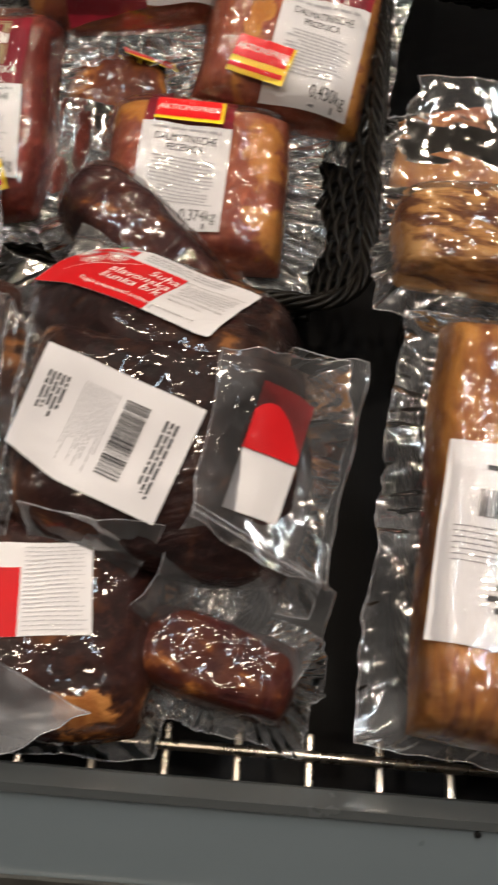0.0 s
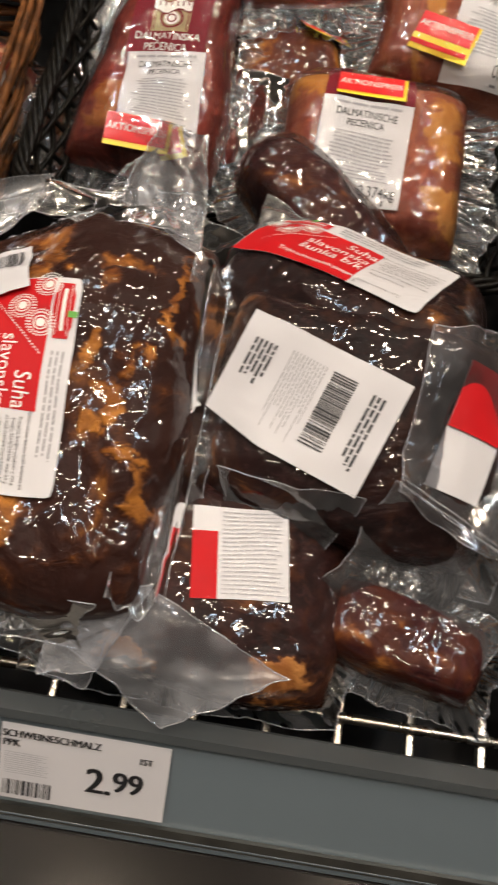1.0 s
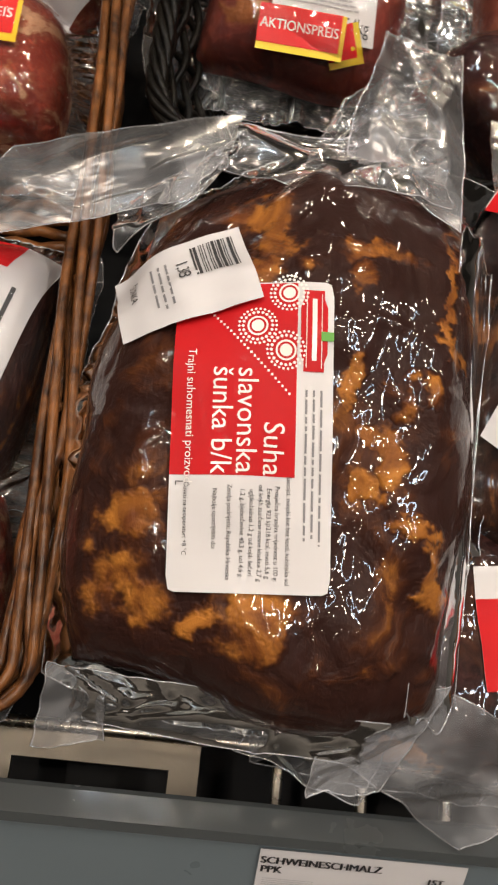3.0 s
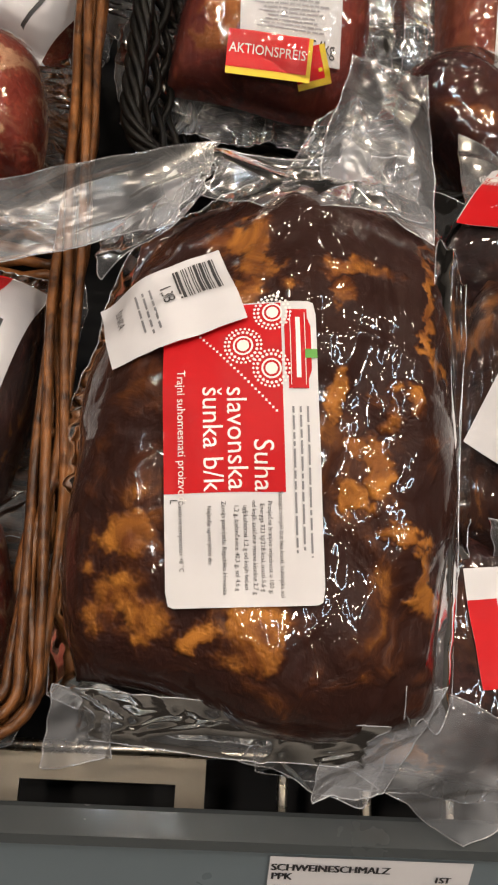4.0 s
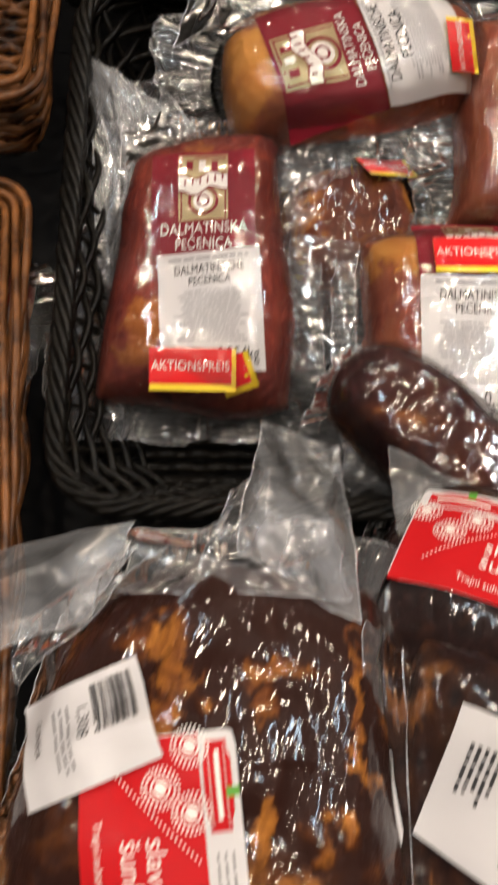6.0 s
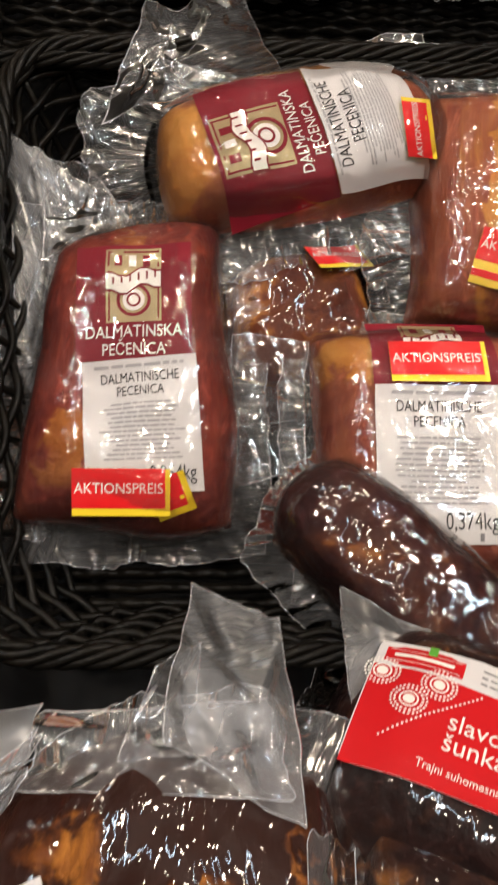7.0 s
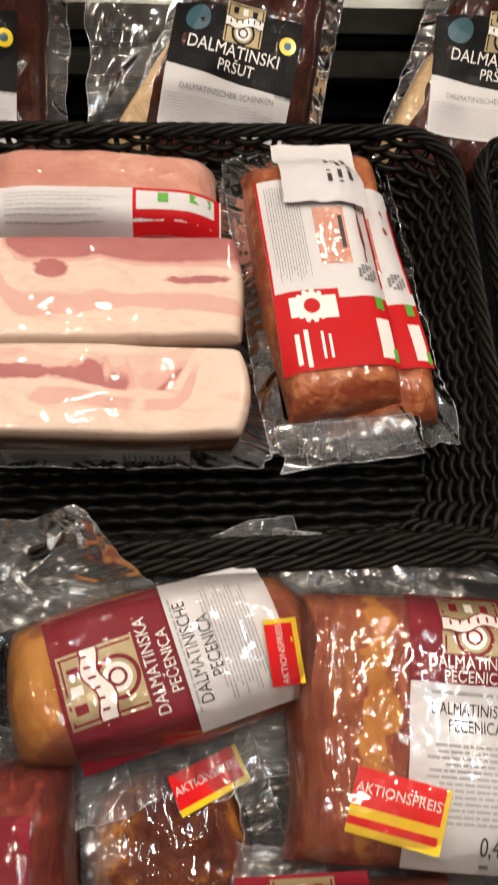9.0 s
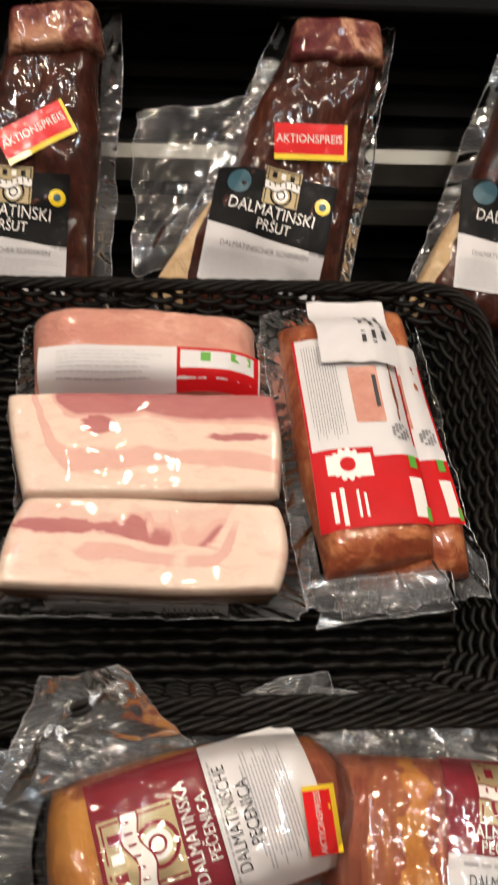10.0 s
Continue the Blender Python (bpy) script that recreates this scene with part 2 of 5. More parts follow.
LOIN_Q = meat("loin_corner_fat", *BROWN, 0.62, 11.0, (1, 1, 1), 0.03, 150.0, 1.0, 0.0014, (1, 0.3, 1), 0.25, ((-0.048, 0.047, 0.018, 0.016), (0.045, 0.020, 0.016, 0.030), (0.055, -0.035, 0.014, 0.018)))
LOIN_R = meat("loin_end_fat", *BROWN, 0.63, 11.0, (1, 1, 1), 0.03, 150.0, 1.0, 0.0016, (1, 0.3, 1), 0.25, ((-0.062, 0.000, 0.030, 0.036), (0.01, 0.036, 0.06, 0.006)))
LOIN_S = meat("loin_band_fat", *BROWN, 0.64, 11.0, (2.0, 0.3, 1), 0.03, 150.0, 1.0, 0.0014, (1, 0.3, 1), 0.25, ((-0.024, 0.0, 0.010, 0.075), (0.056, 0.0, 0.006, 0.075)))


def streaky(name, seed, bands, bend_from, bend_side, half, blobs, torn=0.0):
    """A cut face of streaky bacon: layers of pale fat and pink lean along its length that turn up at one end, with a brown rind below."""
    k = Nodes(name)

    def calc(op, a, b=0.0, c=0.0):
        n = k.t.nodes.new("ShaderNodeMath")
        n.operation = op
        for sock, v in zip(n.inputs, (a, b, c)):
            k.put(sock, v)
        return n.outputs[0]
    sep = k.add("ShaderNodeSeparateXYZ", Vector=k.co)
    at = k.add("ShaderNodeVectorMath")
    k.put(at.inputs[0], k.co)
    at.inputs[1].default_value = (seed, seed * 0.7, 0)
    wide = k.noise(15.0, 2.0, 0.5, 0.4, (1, 1.6, 0.1), at.outputs[0])
    fine = k.noise(95.0, 4.0, 0.6, 0.6, (0.6, 1.3, 0.3), at.outputs[0])
    bend = calc("POWER", calc("MAXIMUM", calc("MULTIPLY", calc("MULTIPLY_ADD", sep.outputs[0], bend_side, -bend_from), 40.0), 0.0), 2.0)
    y = calc("SUBTRACT", sep.outputs[1], calc("MULTIPLY", bend, 0.040))
    y = calc("ADD", y, calc("MULTIPLY_ADD", wide, 0.030, -0.015))
    y = calc("ADD", y, calc("MULTIPLY_ADD", fine, 0.0060, -0.0030))
    t = calc("MULTIPLY_ADD", y, 0.5 / half, 0.5)
    fat = k.mix(k.noise(40.0, 4.0), (0.74, 0.61, 0.52), (0.69, 0.53, 0.44))
    fat = k.mix(k.ramp(fine, 0.50, 0.74), fat, (0.66, 0.44, 0.36))
    lean = k.mix(k.noise(70.0, 4.0, 0.6, 0.8, (0.4, 1, 1)), (0.34, 0.085, 0.095), (0.50, 0.20, 0.19))
    pale = k.mix(k.noise(70.0, 4.0, 0.6, 0.8, (0.4, 1, 1)), (0.62, 0.34, 0.295), (0.70, 0.44, 0.37))
    tones = {"f": (0, 0, 0), "p": (0.5, 0.5, 0.5), "l": (1, 1, 1)}
    r = k.add("ShaderNodeValToRGB", Fac=t)
    e = r.color_ramp.elements
    e[0].position, e[0].color = bands[0][0], (*tones[bands[0][1]], 1)
    e[1].position, e[1].color = bands[-1][0], (*tones[bands[-1][1]], 1)
    for pos, tone in bands[1:-1]:
        n = e.new(pos)
        n.color = (*tones[tone], 1)
    depth = r.outputs[0]
    if torn:
        depth = calc("MULTIPLY", depth, k.ramp(k.noise(24.0, 3.0, 0.5, 0.5, (1, 0.7, 0.1), at.outputs[0]), torn - 0.05, torn + 0.04, (0.25,) * 3, (1,) * 3))
    for bx, by, rx, ry in blobs:
        mp = k.add("ShaderNodeMapping", Vector=k.co, Location=(-bx / rx, -by / ry, 0), Scale=(1 / rx, 1 / ry, 0))
        ln = k.add("ShaderNodeVectorMath")
        ln.operation = "LENGTH"
        k.put(ln.inputs[0], mp.outputs[0])
        mr = k.add("ShaderNodeMapRange", Value=calc("ADD", ln.outputs["Value"], calc("MULTIPLY_ADD", fine, 1.4, -0.7)))
        mr.inputs[1].default_value, mr.inputs[2].default_value, mr.inputs[3].default_value, mr.inputs[4].default_value = 0.75, 1.05, 0.95, 0.0
        depth = calc("MAXIMUM", depth, mr.outputs[0])
    face = k.mix(k.ramp(depth, 0.12, 0.38), fat, pale)
    face = k.mix(k.ramp(depth, 0.58, 0.86), face, lean)
    f = k.noise(300.0, 4.0, 0.6, 0.5, (0.5, 1, 1))
    rind = k.mix(f, (0.10, 0.035, 0.010), (0.22, 0.085, 0.022))
    low = k.add("ShaderNodeMapRange", Value=sep.outputs[2])
    low.inputs[1].default_value, low.inputs[2].default_value, low.inputs[3].default_value, low.inputs[4].default_value = 0.034, 0.040, 1.0, 0.0
    k.set(Base_Color=k.mix(low.outputs[0], face, rind), Roughness=0.4, Normal=k.bump(f, 0.0006, 0.5), Specular_IOR_Level=0.3)
    k.set(Coat_Weight=0.7, Coat_Roughness=0.04, Coat_Normal=k.bump(k.ridges(24.0, (0.5, 1, 1)), 0.0010, k.patches(k.co, 14.0, 0.44, 0.64, 0.05), k.bump(k.noise(22.0, 1.0, 0.5, 0.5), 0.0016, 0.8)))
    return k.m


STREAKY = streaky("streaky_bacon", 0.3, ((0.0, "f"), (0.17, "f"), (0.22, "p"), (0.36, "p"), (0.42, "f"), (0.68, "f"), (0.74, "p"), (0.82, "l"), (1.0, "l")), 0.036, -1.0, 0.033, ((-0.024, 0.010, 0.009, 0.007), (0.055, 0.002, 0.018, 0.003)))
STREAKY_TWO = streaky("streaky_bacon_two", 1.7, ((0.0, "f"), (0.30, "f"), (0.35, "p"), (0.47, "p"), (0.52, "f"), (0.58, "f"), (0.63, "l"), (0.86, "l"), (0.93, "f"), (1.0, "f")), 0.030, 1.0, 0.026, ((-0.048, 0.008, 0.030, 0.005),), 0.48)
PINK = meat("pink_bacon_edge", (0.50, 0.17, 0.14), (0.60, 0.26, 0.21), (0.75, 0.45, 0.36), (0.68, 0.36, 0.28), 0.55, 26.0, (0.6, 1.2, 1), 0.12, 120.0, 0.8, 0.001)
FILM = clear_film("clear_bag_film", 0.085, rough=0.09, wrinkle=0.0005, gain=1.1)
FILM_MILKY = clear_film("milky_bag_film", 0.200, (0.86, 0.87, 0.90), 0.20, 0.0003, 0.5)
FILM_CRISP = clear_film("crisp_bag_film", 0.075, (0.93, 0.93, 0.94), 0.12, 0.0007, 0.7)
FILM_SHEEN = clear_film("loose_bag_film", 0.105, (0.91, 0.92, 0.94), 0.12, 0.0003, 0.95)
FILM_GLOSS = clear_film("glossy_bag_film", 0.085, (0.93, 0.94, 0.96), 0.09, 0.0002, 2.0)
# much hazier than the film: the light caught at its edges, put into the colour
FILM_LIT_EDGE = clear_film("bag_film_lit_edge", 0.38, (0.84, 0.85, 0.88), 0.16, 0.0002, 1.2)
SKIN = clear_film("shrunk_film", 0.012, (0.97, 0.97, 0.97), 0.05, 0.0005, 0.75)
WHITE = paint("white_paper", (0.65, 0.64, 0.67), 0.55, 0, 0.1, 0.03, 30.0, 0.0004, 0.0015)
WHITE_FILM = paint("white_paper_under_film", (0.64, 0.63, 0.655), 0.5, 0, 0.25, 0.06, 24.0, 0.0005, 0.003)
RED = paint("red_print", (0.52, 0.008, 0.012), 0.6, 0, 0.06, 0.06, 30.0, 0.0003, 0.002)
SIGNAL = paint("signal_red_sticker", (0.74, 0.012, 0.016), 0.35, 0, 0.4, 0.04, 30.0, 0.0002, 0.001)
YELLOW = paint("yellow_sticker_border", (0.85, 0.62, 0.01), 0.4, 0, 0.3, 0.04)
MAROON = paint("maroon_print", (0.205, 0.009, 0.021), 0.55, 0, 0.08, 0.10, 30.0, 0.0004, 0.003)
for printed in (RED, MAROON, SIGNAL):
    printed.node_tree.nodes["Principled BSDF"].inputs["Specular IOR Level"].default_value = 0.15
BLACKP = paint("black_print", (0.004, 0.004, 0.005), 0.6, 0, 0.08, 0.1, 30.0, 0.0003, 0.002)
BLACKP.node_tree.nodes["Principled BSDF"].inputs["Specular IOR Level"].default_value = 0.12
INK = paint("black_ink", (0.035, 0.035, 0.04), 0.6, 0, 0, 0.1, 60.0, 0)
GREYINK = paint("grey_ink", (0.22, 0.22, 0.24), 0.6, 0, 0, 0.1, 60.0, 0)
PALEINK = paint("pale_ink", (0.42, 0.42, 0.45), 0.6, 0, 0, 0.1, 60.0, 0)
WHITEINK = paint("white_ink", (0.82, 0.80, 0.78), 0.5, 0, 0.2, 0.03, 60.0, 0)
WHITE_LOIN = paint("glossy_white_label", (0.70, 0.69, 0.71), 0.5, 0, 0.15, 0.05, 24.0, 0.0005, 0.002)
GOLD = paint("gold_foil", (0.36, 0.28, 0.15), 0.45, 0.35, 0.1, 0.15, 90.0, 0.002, 0.003)
GREEN = paint("green_print", (0.10, 0.36, 0.04), 0.5)
TEAL = paint("teal_print", (0.03, 0.10, 0.14), 0.45)
BLACK_CANE = cane("black_wicker", (0.0025, 0.0025, 0.0025), (0.008, 0.0065, 0.005), 0.32, 0.10)
BROWN_CANE = cane("brown_wicker", (0.022, 0.009, 0.005), (0.27, 0.105, 0.032), 0.30)
STEEL = paint("brushed_steel_wire", (0.55, 0.50, 0.43), 0.28, 1.0, 0, 0.12, 120.0, 0.0002)
PLATE = paint("galvanised_plate", (0.13, 0.115, 0.095), 0.45, 1.0, 0, 0.15, 80.0, 0.0003)
CHROME = paint("wall_rail_metal", (0.24, 0.24, 0.225), 0.42, 1.0, 0, 0.08, 60.0, 0.0002)
RAIL = paint("grey_rail_plastic", (0.150, 0.185, 0.212), 0.3, 0, 0.6, 0.05, 18.0, 0.0002)
RAIL_LIP = paint("dark_rail_lip", (0.055, 0.062, 0.066), 0.25, 0, 0.6, 0.1, 20.0, 0.0002)
CASE = paint("black_cabinet_panel", (0.011, 0.0115, 0.013), 0.6, 0, 0.0, 0.2, 20.0, 0.0002)
CASE.node_tree.nodes["Principled BSDF"].inputs["Specular IOR Level"].default_value = 0.10
BUMPER = paint("dark_bumper", (0.020, 0.018, 0.017), 0.16, 0.3, 0.8, 0.2, 14.0, 0.0003)
TILE = paint("floor_tile", (0.20, 0.19, 0.18), 0.3, 0, 0.2, 0.15, 8.0, 0.0003)
WALLP = paint("shop_wall_paint", (0.30, 0.29, 0.28), 0.7, 0, 0, 0.08, 5.0, 0.0004)
CEIL = paint("ceiling_paint", (0.12, 0.12, 0.12), 0.8, 0, 0, 0.08, 5.0, 0.0004)


# ---- builders ----
from mathutils.bvhtree import BVHTree


def mesh_part(name, verts, faces, material, parent=None, label="", smooth=True):
    me = bpy.data.meshes.new(name)
    me.from_pydata(verts, [], faces)
    me.update()
    if smooth:
        me.polygons.foreach_set("use_smooth", [True] * len(me.polygons))
    me.materials.append(material)
    ob = new(name, me)
    ob.parent = parent
    return tagged(ob, label)


def empty(name, m, label, category, group="", kind=""):
    ob = new(name)
    ob.matrix_world = m
    ob.empty_display_size = 0.02
    return tagged(ob, label, category, group, kind)


def on_slope(p, slope, side=0.0, spin=0.0, drop=0.0):
    """A frame at p: x across, y up a slope of that many degrees, z out of it; side tips it sideways, spin turns it in its plane."""
    return Matrix.Translation(p) @ pose(0, 0, 0, slope) @ pose(0, 0, 0, 0, side) @ pose(0, 0, -drop, 0, 0, spin)


def wob(x, y, z, f):
    return noise.noise(Vector((x * f, y * f, z)))


def tents(x, y, seed, count, area, length, width):
    """Heights of straight folds strewn over an area: each a sharp ridge or valley that dies away at its ends."""
    rnd = random.Random(int(seed * 100))
    z = np.zeros_like(x)
    x0, x1, y0, y1 = area
    for _ in range(count):
        cx, cy, a = rnd.uniform(x0, x1), rnd.uniform(y0, y1), rnd.uniform(0, math.pi)
        ln, wd = length * rnd.uniform(0.35, 1.0), width * rnd.uniform(0.4, 1.3)
        c, s = math.cos(a), math.sin(a)
        u, v = (x - cx) * c + (y - cy) * s, -(x - cx) * s + (y - cy) * c
        ridge = np.maximum(0.0, 1 - np.abs(v + 1.5 * u * u * rnd.uniform(-3, 3)) / wd) * np.maximum(0.0, 1 - (u / ln) ** 2)
        z += rnd.choice((1.0, 1.0, -0.7)) * rnd.uniform(0.4, 1.0) * ridge
    return z


def straight(x, y):
    return x, y


def body_mesh(w, l, h, roundness=0.3, flat=4.0, lumps=0.003, seed=0.0, taper=0.0, shear=0.0, nu=64, nv=72, creases=0.0006, sag=0.0, folds=0.0, warp=straight, wobble=1.0, tuck=0.0, dip=None):
    """A shrink-wrapped lump: full top, rounded rim, flatter underside; taper and shear shape its outline."""
    verts, top, bot, faces = [], {}, {}, []
    rim = 0.78 if tuck else 0.34
    gx, gy = np.meshgrid(np.linspace(-w / 2, w / 2, nu + 1), np.linspace(-l / 2, l / 2, nv + 1))
    pleats = folds * tents(gx, gy, seed + 0.7, int(w * l * 5200), (-w / 2, w / 2, -l / 2, l / 2), 0.030, 0.0045)
    for j in range(nv + 1):
        for i in range(nu + 1):
            a, b = 2 * i / nu - 1, 2 * j / nv - 1
            x = a * math.sqrt(1 - roundness * b * b / 2)
            y = b * math.sqrt(1 - roundness * a * a / 2)
            f = math.sqrt(max(0.0, (1 - abs(a) ** flat) * (1 - abs(b) ** flat)))
            px = x * w / 2 * (1 - taper * y) + shear * y
            py = y * l / 2
            px += 0.10 * wobble * w * wob(px, py, seed, 13.0) * abs(x)
            py += 0.09 * wobble * l * wob(px, py, seed + 5, 13.0) * abs(y)
            n = lumps * 1.5 * wob(px, py, seed + 9, 17.0) + lumps * 0.7 * wob(px, py, seed + 3, 48.0)
            c = creases * (1 - 2 * abs(wob(px, py * 0.6, seed + 2, 110.0)))
            z = h * (rim + (1 - rim) * f) + (n + c + pleats[j, i]) * (0.35 + 0.65 * f) - sag * x * x
            px, py = warp(px, py)
            if dip:
                z = max(h * 0.2, z - dip(px, py))
            top[i, j] = len(verts)
            verts.append((px, py, z))
            if 0 < i < nu and 0 < j < nv:
                bot[i, j] = len(verts)
                verts.append((px * (1 - tuck * 0.3), py * (1 - tuck), h * 0.34 * (1 - f)))
            else:
                bot[i, j] = top[i, j]
    for j in range(nv):
        for i in range(nu):
            faces.append((top[i, j], top[i + 1, j], top[i + 1, j + 1], top[i, j + 1]))
            q = (bot[i, j], bot[i, j + 1], bot[i + 1, j + 1], bot[i + 1, j])
            faces.append(q)
    return verts, faces


def outline(w, l, roundness, taper, shear, ang):
    """The point of that outline in a direction."""
    c, s = math.cos(ang), math.sin(ang)
    m = max(abs(c), abs(s))
    a, b = c / m, s / m
    x = a * math.sqrt(1 - roundness * b * b / 2)
    y = b * math.sqrt(1 - roundness * a * a / 2)
    return x * w / 2 * (1 - taper * y) + shear * y, y * l / 2, a, b


def beaded(name, grid, wrap, material, parent, rim, r=0.00032):
    """A film out of rows of points, with the cut or welded edge along rim as a fine bead, paler for the light it
    catches.
    """
    rows, cols = len(grid), len(grid[0])
    verts = [tuple(p) for row in grid for p in row]
    faces = [(a * cols + b, ((a + 1) % rows) * cols + b, ((a + 1) % rows) * cols + b + 1, a * cols + b + 1) for a in range(rows if wrap else rows - 1) for b in range(cols - 1)]
    base = len(verts)
    v, f = tube(rim, r, 5, True)
    ob = mesh_part(name, verts + v, faces + [tuple(q + base for q in face) for face in f], material, parent)
    ob.data.materials.append(FILM_LIT_EDGE)
    ob.data.polygons.foreach_set("material_index", [0] * len(faces) + [1] * len(f))
    return ob


def flange(parent, w, l, h, roundness, taper, shear, margins, seed, material=None, amp=0.004, lift=0.0, name="bag_film", warp=straight):
    """The flat welded margin of the bag round its content, with pleats that run outwards; margins: left, right, bottom, top."""
    left, right, bottom, topm = margins
    n, rings = 360, 14
    grid = []
    for k in range(n):
        ang = 2 * math.pi * k / n
        x0, y0, a, b = outline(w * 0.94, l * 0.94, roundness, taper, shear, ang)
        mx = (right if a > 0 else left) * max(0.0, (abs(a) - 0.3) / 0.7)
        my = (topm if b > 0 else bottom) * max(0.0, (abs(b) - 0.3) / 0.7)
        # the margin's edge is cut straight in stretches, with a few nicks
        rough = 1 + 0.30 * noise.noise(Vector((math.cos(ang) * 3, math.sin(ang) * 3, seed))) + 0.10 * noise.noise(Vector((math.cos(ang) * 14, math.sin(ang) * 14, seed + 4)))
        x1 = x0 + math.copysign(mx + 0.005, a) * rough if abs(a) > 0.3 else x0
        y1 = y0 + math.copysign(my + 0.005, b) * rough if abs(b) > 0.3 else y0
        row = []
        for r in range(rings):
            t = r / (rings - 1)
            fold = noise.noise(Vector((math.cos(ang) * 7, math.sin(ang) * 7, seed + 1 + t * 0.5)))
            pleat = 1 - 2.6 * abs(noise.noise(Vector((math.cos(ang) * 17, math.sin(ang) * 17, seed + 7 + t * 0.8))))
            fine = 1 - 2.6 * abs(noise.noise(Vector((math.cos(ang) * 41, math.sin(ang) * 41, seed + 9 + t * 2.5))))
            z = h * 0.36 * (1 - t * 0.7) + lift * t * t + amp * (fold * 1.1 + pleat * 0.50 + fine * 0.16) * (0.35 + t)
            x, y = warp(x0 + (x1 - x0) * t, y0 + (y1 - y0) * t)
            row.append((x, y, z))
        grid.append(row)
    return beaded(name, grid, True, material or FILM, parent, [row[-1] for row in grid])


def sheet(parent, corners, material=None, amp=0.005, seed=0.0, nu=60, nv=60, bulge=0.0, name="film_flap", ragged=0.0, folds=1.0):
    """A loose piece of film between four corners: slack, with straight folds, bulging out by that much."""
    p = [Vector(c) for c in corners]
    nrm = (p[1] - p[0]).cross(p[3] - p[0]).normalized()
    wide, tall = ((p[1] - p[0]).length + (p[2] - p[3]).length) / 2, ((p[3] - p[0]).length + (p[2] - p[1]).length) / 2
    gx, gy = np.meshgrid(np.linspace(0, wide, nu + 1), np.linspace(0, tall, nv + 1))
    span = min(wide, tall)
    pleats = tents(gx, gy, seed + 0.3, int(9 + wide * tall * 1500), (0, wide, 0, tall), span * 0.9, span * 0.13)
    fine = tents(gx, gy, seed + 0.6, int(wide * tall * 7000), (0, wide, 0, tall), span * 0.3, 0.0028)
    grid = []
    for j in range(nv + 1):
        row = []
        for i in range(nu + 1):
            s, t = i / nu, j / nv
            q = (p[0] * (1 - s) + p[1] * s) * (1 - t) + (p[3] * (1 - s) + p[2] * s) * t
            rim = max(abs(2 * s - 1), abs(2 * t - 1)) ** 4
            bow = noise.noise(Vector((s * 1.7, t * 1.7, seed + 11))) + 0.35 * noise.noise(Vector((s * 6, t * 6, seed + 13)))
            q = q + (q - (p[0] + p[1] + p[2] + p[3]) / 4) * (0.16 * bow * rim)
            if ragged:
                q = q + (p[2] - p[0]) * ragged * noise.noise(Vector((s * 7, t * 7, seed + 11)))
            f1 = noise.noise(Vector((s * 1.9 + t * 0.8, t * 1.4 - s * 0.6, seed)))
            z = amp * (1.5 * f1 + folds * (0.34 * pleats[j, i] + 0.05 * fine[j, i])) + bulge * 16 * s * (1 - s) * t * (1 - t)
            row.append(q + nrm * z)
        grid.append(row)
    rim = [tuple(q) for q in grid[0]] + [tuple(row[-1]) for row in grid[1:]] + [tuple(q) for q in grid[-1][-2::-1]] + [tuple(row[0]) for row in grid[-2:0:-1]]
    return beaded(name, grid, False, material or FILM, parent, rim)


_glyphs = {}


def glyphs(text):
    """The outline mesh of a line of text, one unit high, centred: points and faces."""
    if text not in _glyphs:
        cu = bpy.data.curves.new("text", "FONT")
        cu.body, cu.align_x, cu.align_y, cu.resolution_u = text, "CENTER", "CENTER", 3
        ob = new("text", cu)
        me = bpy.data.meshes.new_from_object(ob.evaluated_get(bpy.context.evaluated_depsgraph_get()))
        _glyphs[text] = ([tuple(v.co) for v in me.vertices], [tuple(f.vertices) for f in me.polygons])
        bpy.data.objects.remove(ob)
        bpy.data.meshes.remove(me)
        bpy.data.curves.remove(cu)
    return _glyphs[text]


